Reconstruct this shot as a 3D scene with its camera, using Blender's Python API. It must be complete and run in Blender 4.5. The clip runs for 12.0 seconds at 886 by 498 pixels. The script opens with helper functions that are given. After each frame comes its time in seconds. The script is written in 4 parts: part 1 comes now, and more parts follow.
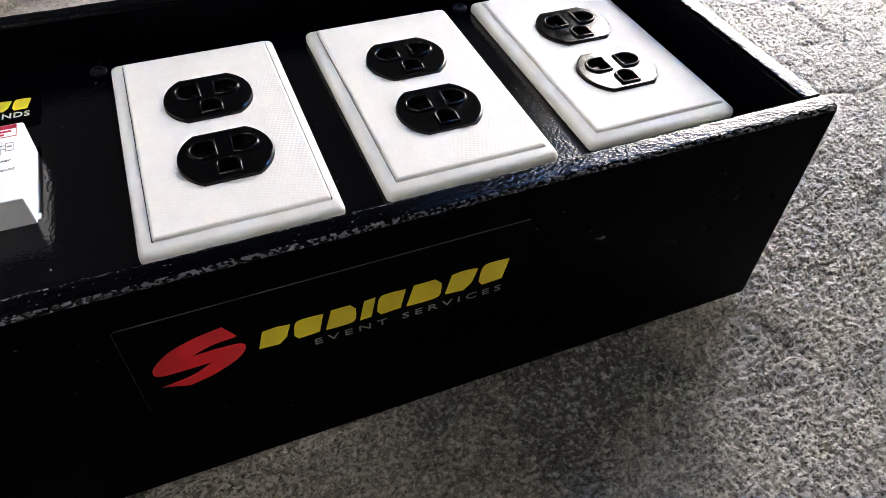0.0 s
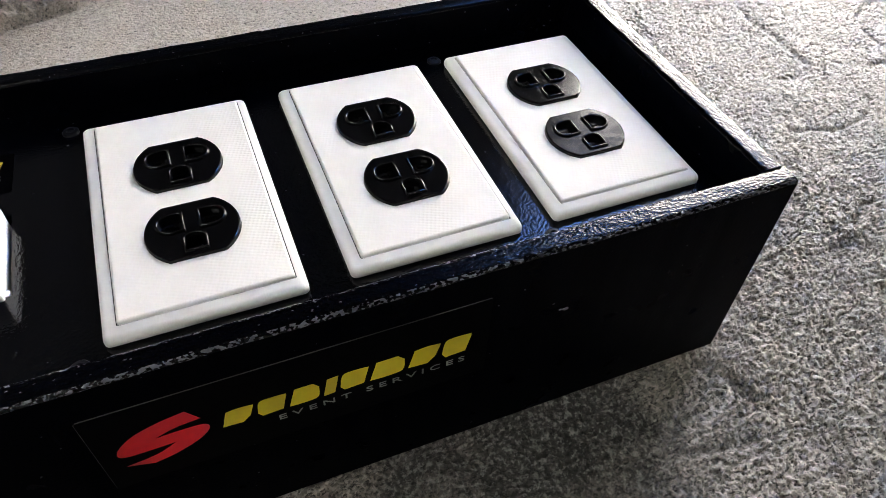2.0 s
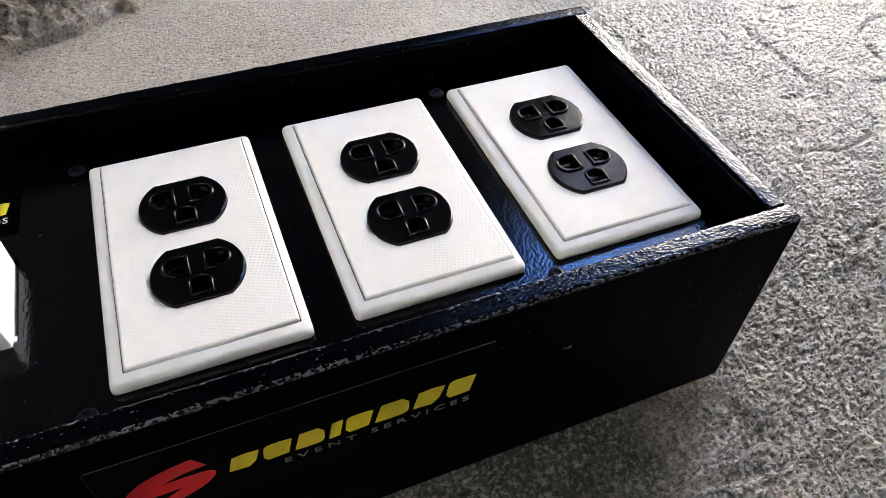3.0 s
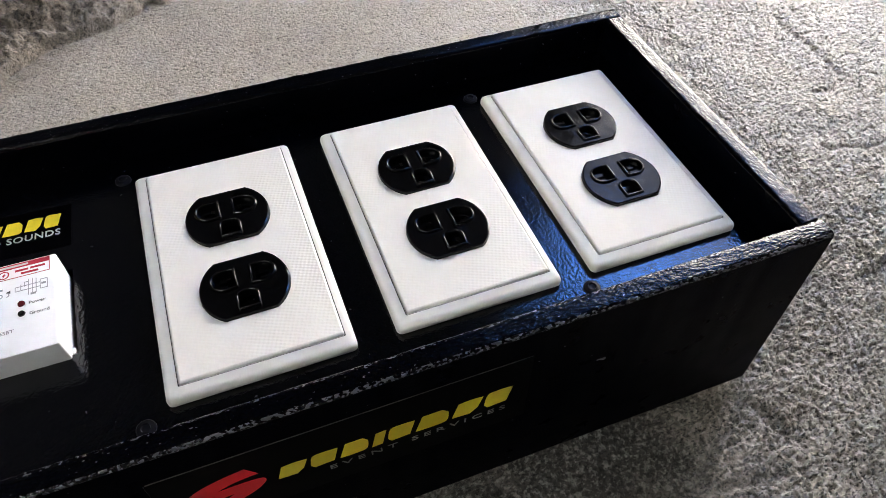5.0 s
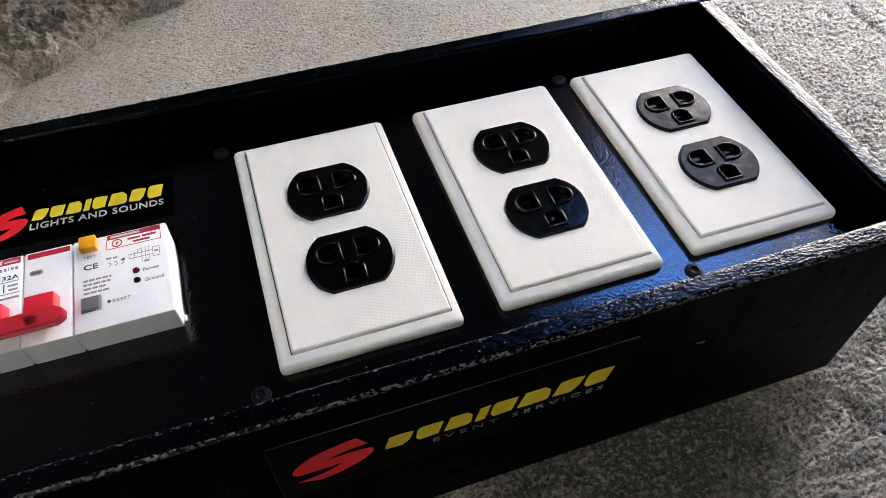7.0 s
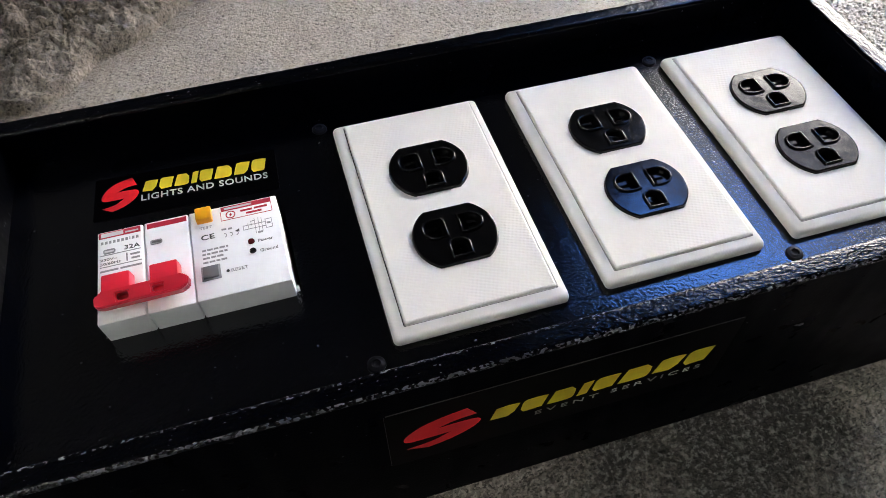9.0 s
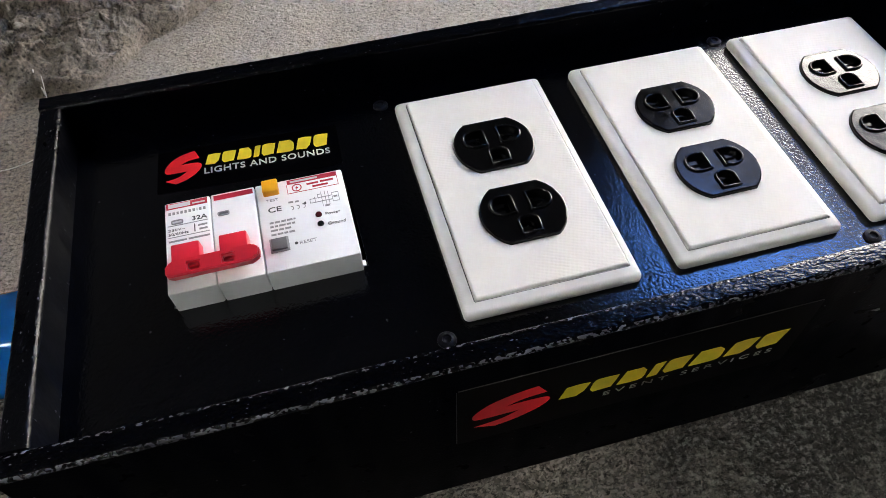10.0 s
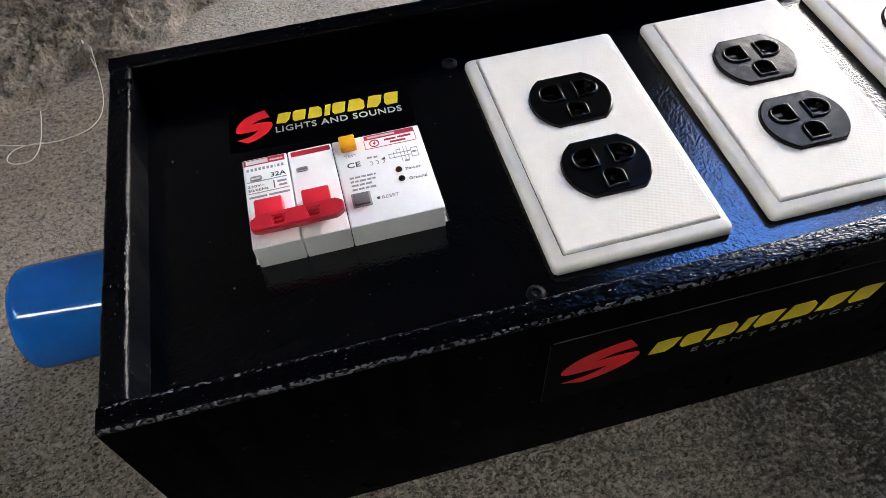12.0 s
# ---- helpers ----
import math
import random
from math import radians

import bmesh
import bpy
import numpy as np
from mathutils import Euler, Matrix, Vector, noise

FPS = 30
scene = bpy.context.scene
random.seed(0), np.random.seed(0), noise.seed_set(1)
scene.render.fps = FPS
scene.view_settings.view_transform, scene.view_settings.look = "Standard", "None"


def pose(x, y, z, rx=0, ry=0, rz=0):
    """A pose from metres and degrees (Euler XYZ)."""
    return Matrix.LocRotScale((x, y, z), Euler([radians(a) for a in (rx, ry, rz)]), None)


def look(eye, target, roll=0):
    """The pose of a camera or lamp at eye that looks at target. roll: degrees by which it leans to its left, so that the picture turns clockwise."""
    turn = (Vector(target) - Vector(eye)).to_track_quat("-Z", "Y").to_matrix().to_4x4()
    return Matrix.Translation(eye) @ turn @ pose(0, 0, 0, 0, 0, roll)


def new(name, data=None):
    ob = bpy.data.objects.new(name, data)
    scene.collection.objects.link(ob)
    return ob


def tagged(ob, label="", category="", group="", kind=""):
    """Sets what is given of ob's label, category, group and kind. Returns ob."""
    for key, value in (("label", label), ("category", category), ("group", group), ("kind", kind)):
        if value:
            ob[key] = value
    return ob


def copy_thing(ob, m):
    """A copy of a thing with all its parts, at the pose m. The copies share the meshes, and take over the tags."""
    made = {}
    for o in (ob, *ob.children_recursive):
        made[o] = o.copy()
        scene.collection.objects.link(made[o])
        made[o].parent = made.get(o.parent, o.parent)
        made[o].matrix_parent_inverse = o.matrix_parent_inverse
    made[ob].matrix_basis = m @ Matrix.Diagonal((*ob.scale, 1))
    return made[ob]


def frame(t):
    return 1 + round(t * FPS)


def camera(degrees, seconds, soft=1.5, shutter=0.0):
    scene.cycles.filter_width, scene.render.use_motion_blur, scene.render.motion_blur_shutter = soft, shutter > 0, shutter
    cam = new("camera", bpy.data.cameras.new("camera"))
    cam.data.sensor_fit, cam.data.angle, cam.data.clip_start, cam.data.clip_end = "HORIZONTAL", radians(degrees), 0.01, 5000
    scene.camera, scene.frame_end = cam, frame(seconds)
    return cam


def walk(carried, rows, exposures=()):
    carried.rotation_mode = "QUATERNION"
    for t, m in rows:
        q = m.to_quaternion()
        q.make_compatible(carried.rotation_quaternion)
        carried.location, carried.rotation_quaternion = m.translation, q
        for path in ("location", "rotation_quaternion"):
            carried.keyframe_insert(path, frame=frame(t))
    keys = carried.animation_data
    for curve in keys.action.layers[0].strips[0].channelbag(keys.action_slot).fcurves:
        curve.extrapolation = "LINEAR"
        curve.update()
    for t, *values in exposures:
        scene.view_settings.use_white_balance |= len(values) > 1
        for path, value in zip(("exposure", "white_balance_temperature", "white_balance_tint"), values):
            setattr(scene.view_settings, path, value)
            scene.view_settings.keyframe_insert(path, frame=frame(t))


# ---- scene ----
cam = camera(64.4, 12.0, soft=0.6)
PATH = [
    (0, (-0.00145, -0.14455, 0.25925), (0.10875, 0.10725, -0.03135), 2.3),
    (0.5, (0.00440, -0.14340, 0.26405), (0.11683, 0.10986, -0.02442), 2.6),
    (1, (0.01055, -0.14045, 0.27080), (0.12257, 0.11119, -0.01925), 2.5),
    (1.5, (0.01400, -0.13700, 0.27520), (0.12421, 0.11103, -0.01863), 2.6),
    (2, (0.01630, -0.13060, 0.28290), (0.12630, 0.11660, -0.01170), 2.8),
    (2.5, (0.01765, -0.12595, 0.28815), (0.12605, 0.12266, -0.00586), 2.2),
    (3, (0.02005, -0.12170, 0.29340), (0.12783, 0.12726, -0.00055), 2.0),
    (4.8, (0.01730, -0.11250, 0.30995), (0.11492, 0.12836, 0.00588), 1.2),
    (5, (0.01475, -0.11140, 0.30960), (0.10957, 0.12906, 0.00433), 0.8),
    (5.5, (0.00820, -0.10980, 0.31005), (0.09959, 0.13159, 0.00447), 0.4),
    (6, (-0.00080, -0.10805, 0.30810), (0.08719, 0.13412, 0.00214), 0.1),
    (6.5, (-0.00845, -0.10645, 0.30660), (0.07655, 0.13395, -0.00160), 0.2),
    (7, (-0.01610, -0.10445, 0.30790), (0.06587, 0.13507, -0.00180), 0.3),
    (9, (-0.04690, -0.09930, 0.31160), (0.01967, 0.13559, -0.00525), -0.9),
    (9.5, (-0.05665, -0.09765, 0.30840), (0.00514, 0.13652, -0.00995), -1.1),
    (10, (-0.06655, -0.09730, 0.30450), (-0.00975, 0.13809, -0.01388), -1.7),
    (10.5, (-0.07400, -0.09630, 0.30425), (-0.02181, 0.13828, -0.01552), -2.5),
    (11, (-0.08180, -0.09600, 0.30045), (-0.03460, 0.13740, -0.02095), -3.4),
    (11.5, (-0.08620, -0.09675, 0.29785), (-0.03980, 0.13603, -0.02412), -3.8),
    (12, (-0.09265, -0.09705, 0.29440), (-0.04544, 0.13460, -0.02826), -3.8),
]
EXPOSURE = [(0.0, 1.41, 6710, 10), (2.5, 1.32, 6710, 10), (5.0, 1.20, 6710, 10), (7.0, 1.09, 6710, 10), (9.5, 1.12, 6710, 10), (12.0, 1.20, 6710, 10)]
walk(cam, [(t, look(eye, target, roll)) for t, eye, target, roll in PATH], EXPOSURE)

# ---- light ----
world = bpy.data.worlds.new("sky")
scene.world = world
world.use_nodes = True
wn = world.node_tree
sky = wn.nodes.new("ShaderNodeTexSky")
sky.sky_type, sky.sun_disc = "NISHITA", False
sky.sun_elevation, sky.sun_rotation = radians(48), radians(230)
wn.links.new(sky.outputs[0], wn.nodes["Background"].inputs[0])
wn.nodes["Background"].inputs[1].default_value = 0.12
GLOW = 12.0          # radiance of the hazy daylight outside the doorway
REAR = 17.0          # radiance of the sky outside the gap behind the camera
DOOR_AZ = 36.0       # direction from the box to the doorway, degrees from +x towards +y


# ---- materials ----
def material(name, color, rough=0.5, metal=0.0, spec=0.5):
    m = bpy.data.materials.new(name)
    m.use_nodes = True
    b = m.node_tree.nodes["Principled BSDF"]
    b.inputs["Base Color"].default_value = (*color, 1)
    b.inputs["Roughness"].default_value = rough
    b.inputs["Metallic"].default_value = metal
    b.inputs["Specular IOR Level"].default_value = spec
    return m, m.node_tree, b


def add(nt, kind, **values):
    n = nt.nodes.new(kind)
    for k, v in values.items():
        n.inputs[k.replace("_", " ")].default_value = v
    return n


def coords(nt, scale=(1, 1, 1)):
    tc = nt.nodes.new("ShaderNodeTexCoord")
    mp = nt.nodes.new("ShaderNodeMapping")
    mp.inputs["Scale"].default_value = scale
    nt.links.new(tc.outputs["Object"], mp.inputs["Vector"])
    return mp.outputs[0]


def noise_tex(nt, vec, scale, detail=3.0, rough=0.5):
    n = add(nt, "ShaderNodeTexNoise", Scale=scale, Detail=detail, Roughness=rough)
    nt.links.new(vec, n.inputs["Vector"])
    return n.outputs[0]


def ramp(nt, fac, stops):
    r = nt.nodes.new("ShaderNodeValToRGB")
    e = r.color_ramp.elements
    while len(e) < len(stops):
        e.new(0.5)
    for s, (p, c) in zip(e, stops):
        s.position = p
        s.color = (c, c, c, 1) if isinstance(c, (int, float)) else (*c, 1)
    nt.links.new(fac, r.inputs[0])
    return r.outputs[0]


def bump(nt, b, height, distance, strength=1.0, before=None):
    n = add(nt, "ShaderNodeBump", Strength=strength, Distance=distance)
    nt.links.new(height, n.inputs["Height"])
    if before is not None:
        nt.links.new(before, n.inputs["Normal"])
    if b is not None:
        nt.links.new(n.outputs[0], b.inputs["Normal"])
    return n.outputs[0]


def mix(nt, fac, a, c, mode="MIX"):
    n = nt.nodes.new("ShaderNodeMix")
    n.data_type, n.blend_type = "RGBA", mode
    if isinstance(fac, float):
        n.inputs[0].default_value = fac
    else:
        nt.links.new(fac, n.inputs[0])
    for i, v in ((6, a), (7, c)):
        if isinstance(v, tuple):
            n.inputs[i].default_value = (*v, 1)
        else:
            nt.links.new(v, n.inputs[i])
    return n.outputs[2]


def paint_material(name, peel, scale, rough, stretch=(1, 1, 1), spec=0.19, specks=0.76, grain=420):
    """Black gloss enamel brushed over wood: orange peel, dusty specks or painted glints, and thin spots."""
    m, nt, b = material(name, (0.0003, 0.0005, 0.0014), rough, 0.0, spec)
    v = coords(nt, stretch)
    fine = noise_tex(nt, v, scale, 2.0, 0.55)
    wide = noise_tex(nt, v, 60, 3.0, 0.6)
    n1 = bump(nt, None, fine, peel)
    bump(nt, b, wide, peel * 1.2, 0.5, n1)
    nt.links.new(ramp(nt, wide, [(0.3, rough * 0.8), (0.75, rough * 1.5)]), b.inputs["Roughness"])
    dust_glint = noise_tex(nt, v, grain, 1.0)
    scuff = noise_tex(nt, coords(nt, (2.2, 1.0, 0.35)), 55, 6.0, 0.72)
    wear_glint = ramp(nt, scuff, [(0.66, 0.0), (0.80, 0.45)])
    nt.links.new(mix(nt, wear_glint, mix(nt, ramp(nt, dust_glint, [(specks, 0.0), (specks + 0.04, 1.0)]), (0.0003, 0.0005, 0.0014), (0.10, 0.10, 0.11)), (0.035, 0.035, 0.040)), b.inputs["Base Color"])
    return m


# One enamel, reflection cut to blacken the walls and raised for deck glints.
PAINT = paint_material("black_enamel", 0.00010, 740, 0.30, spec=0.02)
DECK_PAINT = paint_material("black_enamel_deck_gloss", 0.00013, 820, 0.03, spec=0.52)
RIM_PAINT = paint_material("black_enamel_on_end_grain", 0.00040, 980, 0.08, (0.50, 1, 1), 0.19, 0.72, 1100)
RIM_PAINT_Y = paint_material("black_enamel_on_side_grain", 0.00040, 980, 0.08, (1, 0.50, 1), 0.19, 0.72, 1100)
RIM_PAINT_DULL = paint_material("black_enamel_dull_side_grain", 0.00030, 980, 0.30, (1, 0.50, 1), 0.19, 0.70, 1100)
INNER_PAINT = paint_material("black_enamel_rubbed_dull", 0.00025, 300, 0.36, (1, 1, 0.4), 0.08, 0.73, 600)
# Pale specks in these colours stand for glints along the front wall's edges.
EDGE_PAINT = paint_material("black_enamel_glint_edge", 0.00060, 1000, 0.12, (0.6, 1, 1), 0.26, 0.50, 1000)
INNER_EDGE = paint_material("black_enamel_inner_glints", 0.00050, 1000, 0.12, (0.6, 1, 1), 0.24, 0.56, 1000)


def plastic_white(name, color, weave):
    m, nt, b = material(name, color, 0.55, 0.0, 0.16)
    v = coords(nt)
    spots = noise_tex(nt, v, 90, 4.0, 0.6)
    nt.links.new(mix(nt, ramp(nt, spots, [(0.35, 0.0), (0.75, 0.5)]), color, tuple(c * 0.9 for c in color)), b.inputs["Base Color"])
    if weave:
        sep = nt.nodes.new("ShaderNodeSeparateXYZ")
        nt.links.new(v, sep.inputs[0])
        waves = []
        for sx, sy in ((1.0, 0.45), (-0.35, 1.0)):
            k = 2 * math.pi / 0.0022
            a = nt.nodes.new("ShaderNodeMath"); a.operation = "MULTIPLY"; a.inputs[1].default_value = k * sx
            c = nt.nodes.new("ShaderNodeMath"); c.operation = "MULTIPLY"; c.inputs[1].default_value = k * sy
            s = nt.nodes.new("ShaderNodeMath"); s.operation = "ADD"
            w = nt.nodes.new("ShaderNodeMath"); w.operation = "SINE"
            nt.links.new(sep.outputs[0], a.inputs[0]); nt.links.new(sep.outputs[1], c.inputs[0])
            nt.links.new(a.outputs[0], s.inputs[0]); nt.links.new(c.outputs[0], s.inputs[1])
            nt.links.new(s.outputs[0], w.inputs[0])
            waves.append(w.outputs[0])
        p = nt.nodes.new("ShaderNodeMath"); p.operation = "MULTIPLY"
        nt.links.new(waves[0], p.inputs[0]); nt.links.new(waves[1], p.inputs[1])
        # the print runs deeper in some patches than in others
        deep = nt.nodes.new("ShaderNodeMath"); deep.operation = "MULTIPLY"
        nt.links.new(p.outputs[0], deep.inputs[0])
        nt.links.new(ramp(nt, noise_tex(nt, v, 38, 2.0, 0.5), [(0.36, 0.15), (0.62, 1.0)]), deep.inputs[1])
        n1 = bump(nt, None, deep.outputs[0], 0.000032, 1.0)
        bump(nt, b, noise_tex(nt, v, 620, 3.0), 0.00010, 0.7, n1)
    else:
        bump(nt, b, noise_tex(nt, v, 500, 2.0), 0.00004, 0.5)
    return m


PLATE = plastic_white("printed_white_plastic", (0.770, 0.735, 0.680), True)
FRAME = plastic_white("smooth_white_plastic", (0.760, 0.725, 0.675), False)
BREAKER_WHITE = plastic_white("breaker_white_plastic", (0.88, 0.88, 0.89), False)


def outlet_material():
    m, nt, b = material("black_bakelite", (0.0015, 0.0015, 0.0018), 0.16, 0.0, 0.26)
    v = coords(nt)
    scuff = noise_tex(nt, v, 240, 5.0, 0.65)
    nt.links.new(ramp(nt, scuff, [(0.35, 0.07), (0.7, 0.19)]), b.inputs["Roughness"])
    n1 = bump(nt, None, noise_tex(nt, v, 70, 2.0, 0.5), 0.00016, 0.7)
    bump(nt, b, noise_tex(nt, v, 340, 5.0, 0.7), 0.00005, 0.7, n1)
    return m


OUTLET = outlet_material()
CAVITY = material("slot_dark", (0.0015, 0.0015, 0.0015), 0.7, 0.0, 0.2)[0]


def gloss(name, color, rough=0.3, grain=400, depth=0.00003, spec=0.5):
    m, nt, b = material(name, color, rough, 0.0, spec)
    v = coords(nt)
    f = noise_tex(nt, v, 70, 4.0, 0.6)
    nt.links.new(mix(nt, ramp(nt, f, [(0.3, 0.0), (0.8, 0.6)]), color, tuple(c * 0.8 for c in color)), b.inputs["Base Color"])
    bump(nt, b, noise_tex(nt, v, grain, 2.0), depth, 0.6)
    return m


RED = gloss("red_handle_plastic", (0.64, 0.018, 0.040), 0.35)
INK_RED = gloss("red_print", (0.46, 0.009, 0.035), 0.45)
VINYL_RED = gloss("red_vinyl", (0.80, 0.018, 0.028), 0.4)
VINYL_YELLOW = gloss("yellow_vinyl", (0.80, 0.62, 0.035), 0.4)
VINYL_WHITE = gloss("white_vinyl", (0.62, 0.62, 0.62), 0.45)
VINYL_BLACK = gloss("black_vinyl", (0.0004, 0.0004, 0.0008), 0.36, 300, 0.00002, 0.03)
VINYL_GREY = gloss("grey_vinyl", (0.30, 0.30, 0.29), 0.45)
EDGE = gloss("cut_vinyl_edge", (0.060, 0.056, 0.050), 0.5)
INK = gloss("dark_grey_print", (0.06, 0.06, 0.065), 0.5)
INK_PALE = gloss("grey_print", (0.30, 0.30, 0.31), 0.5)
YELLOW = gloss("yellow_button_plastic", (0.80, 0.36, 0.012), 0.35)
GREY = gloss("grey_button_plastic", (0.13, 0.13, 0.135), 0.45)
BLUE = gloss("blue_pvc", (0.006, 0.15, 0.55), 0.07, 120, 0.00002)
LED_RED = gloss("dark_red_lens", (0.09, 0.008, 0.01), 0.15)
LED_BLACK = gloss("black_lens", (0.008, 0.008, 0.008), 0.15)
STEEL = gloss("black_screw", (0.004, 0.004, 0.006), 0.45, 900, 0.0001, 0.14)
SEAM = gloss("seam_shade", (0.030, 0.028, 0.025), 0.8, 700, 0.0001, 0.1)
STONE = gloss("pale_pebble", (0.24, 0.21, 0.17), 0.8, 300, 0.0003, 0.2)
LICHEN = gloss("grey_green_lichen", (0.17, 0.20, 0.15), 0.9, 260, 0.0008, 0.1)
FIBRE = gloss("pale_fibre", (0.55, 0.52, 0.45), 0.7)


def concrete(name, base, dark, light, relief=1.0, soil_and_shade=False):
    m, nt, b = material(name, base, 0.5, 0.0, 0.5)
    v = coords(nt)
    big = noise_tex(nt, v, 9, 5.0, 0.6)
    mid = noise_tex(nt, v, 75, 6.0, 0.68)
    grit = noise_tex(nt, v, 430, 4.0, 0.62)
    fine = noise_tex(nt, v, 760, 2.0, 0.55)
    cells = []
    for sc in (380.0, 850.0):
        vor = add(nt, "ShaderNodeTexVoronoi", Scale=sc)
        nt.links.new(v, vor.inputs["Vector"])
        bw = nt.nodes.new("ShaderNodeRGBToBW")
        nt.links.new(vor.outputs["Color"], bw.inputs[0])
        cells.append((bw.outputs[0], vor.outputs["Distance"]))
    c = mix(nt, ramp(nt, mid, [(0.22, 0.0), (0.48, 1.0)]), dark, base)
    c = mix(nt, ramp(nt, grit, [(0.40, 0.0), (0.66, 1.0)]), c, light)
    # the exposed aggregate shows most along the front strip
    pos = nt.nodes.new("ShaderNodeSeparateXYZ")
    nt.links.new(v, pos.inputs[0])
    for (tone, _), k in zip(cells, (0.46, 0.54)):
        strip_f = nt.nodes.new("ShaderNodeMapRange")
        for slot, val in zip((1, 2, 3, 4), (0.0, 0.09, k, k * 0.42)):
            strip_f.inputs[slot].default_value = val
        nt.links.new(pos.outputs[1], strip_f.inputs[0])
        east = nt.nodes.new("ShaderNodeMapRange")
        for slot, val in zip((1, 2, 3, 4), (0.10, 0.23, 1.0, 0.42)):
            east.inputs[slot].default_value = val
        nt.links.new(pos.outputs[0], east.inputs[0])
        bare = nt.nodes.new("ShaderNodeMath"); bare.operation = "MULTIPLY"
        nt.links.new(strip_f.outputs[0], bare.inputs[0]); nt.links.new(east.outputs[0], bare.inputs[1])
        c = mix(nt, bare.outputs[0], c, mix(nt, ramp(nt, tone, [(0.40, 0.0), (0.64, 1.0)]), tuple(x * 0.4 for x in dark), light))
    c = mix(nt, ramp(nt, big, [(0.35, 0.0), (0.7, 0.22)]), c, tuple(x * 0.6 for x in base))
    c = mix(nt, ramp(nt, grit, [(0.33, 0.8), (0.39, 0.0)]), c, (0.018, 0.016, 0.014))
    # small sharp pits, shade painted dark inside, drawn out across the trowel strokes
    turned = nt.nodes.new("ShaderNodeMapping")
    turned.inputs["Rotation"].default_value = (0, 0, radians(-32))
    turned.inputs["Scale"].default_value = (0.55, 1.0, 1.0)
    nt.links.new(v, turned.inputs["Vector"])
    hole = noise_tex(nt, turned.outputs[0], 760, 2.5, 0.55)
    pits = ramp(nt, hole, [(0.37, 1.0), (0.45, 0.0)])
    # the strip behind was floated smoother
    zone = []
    for axis, a, z, lo, hi in ((1, 0.11, 0.19, 1.0, 0.06), (0, 0.20, 0.34, 0.0, 0.85)):
        mr = nt.nodes.new("ShaderNodeMapRange")
        for slot, val in zip((1, 2, 3, 4), (a, z, lo, hi)):
            mr.inputs[slot].default_value = val
        nt.links.new(pos.outputs[axis], mr.inputs[0])
        zone.append(mr.outputs[0])
    open_f = nt.nodes.new("ShaderNodeMath"); open_f.operation = "MAXIMUM"
    nt.links.new(zone[0], open_f.inputs[0]); nt.links.new(zone[1], open_f.inputs[1])
    zoned = nt.nodes.new("ShaderNodeMath"); zoned.operation = "MULTIPLY"
    nt.links.new(pits, zoned.inputs[0]); nt.links.new(open_f.outputs[0], zoned.inputs[1])
    pits = zoned.outputs[0]
    pit_shade = nt.nodes.new("ShaderNodeMath"); pit_shade.operation = "MULTIPLY"; pit_shade.inputs[1].default_value = 0.80
    nt.links.new(pits, pit_shade.inputs[0])
    c = mix(nt, pit_shade.outputs[0], c, (0.030, 0.026, 0.022))
    # hair cracks that come and go
    bend = nt.nodes.new("ShaderNodeTexNoise")
    bend.inputs["Scale"].default_value = 60.0
    bend.inputs["Detail"].default_value = 4.0
    nt.links.new(v, bend.inputs["Vector"])
    bent = nt.nodes.new("ShaderNodeVectorMath"); bent.operation = "MULTIPLY_ADD"; bent.inputs[1].default_value = (0.022, 0.022, 0.0)
    nt.links.new(bend.outputs["Color"], bent.inputs[0]); nt.links.new(v, bent.inputs[2])
    net = nt.nodes.new("ShaderNodeTexVoronoi"); net.feature = "DISTANCE_TO_EDGE"; net.inputs["Scale"].default_value = 27.0
    nt.links.new(bent.outputs[0], net.inputs["Vector"])
    seen = nt.nodes.new("ShaderNodeMath"); seen.operation = "MULTIPLY"
    nt.links.new(ramp(nt, net.outputs["Distance"], [(0.006, 0.85), (0.022, 0.0)]), seen.inputs[0])
    nt.links.new(ramp(nt, noise_tex(nt, v, 21, 3.0, 0.6), [(0.46, 0.0), (0.58, 1.0)]), seen.inputs[1])
    cracked = nt.nodes.new("ShaderNodeMath"); cracked.operation = "MULTIPLY"
    nt.links.new(seen.outputs[0], cracked.inputs[0]); nt.links.new(zone[1], cracked.inputs[1])
    c = mix(nt, cracked.outputs[0], c, (0.022, 0.019, 0.016))
    # less rough towards the doorway for more glare there, rougher elsewhere
    dull = nt.nodes.new("ShaderNodeMapRange")
    for slot, val in zip((1, 2, 3, 4), (0.08, 0.28, 0.34, 0.0)):
        dull.inputs[slot].default_value = val
    nt.links.new(pos.outputs[0], dull.inputs[0])
    rough_f = dull.outputs[0]
    if soil_and_shade:
        # the box's shadow deepened in the colour, mixed with staining
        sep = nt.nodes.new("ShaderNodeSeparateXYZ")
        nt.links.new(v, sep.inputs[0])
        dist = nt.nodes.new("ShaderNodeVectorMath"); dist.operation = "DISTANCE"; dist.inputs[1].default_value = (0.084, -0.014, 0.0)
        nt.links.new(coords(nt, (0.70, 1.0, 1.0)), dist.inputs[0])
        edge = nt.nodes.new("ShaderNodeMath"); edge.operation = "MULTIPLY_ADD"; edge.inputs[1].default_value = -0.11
        blotch = noise_tex(nt, v, 26, 5.0, 0.62)
        nt.links.new(blotch, edge.inputs[0]); nt.links.new(dist.outputs["Value"], edge.inputs[2])
        stain_shade = nt.nodes.new("ShaderNodeMapRange"); stain_shade.inputs[1].default_value = 0.024; stain_shade.inputs[2].default_value = -0.030; stain_shade.inputs[3].default_value = 0.0; stain_shade.inputs[4].default_value = 0.86
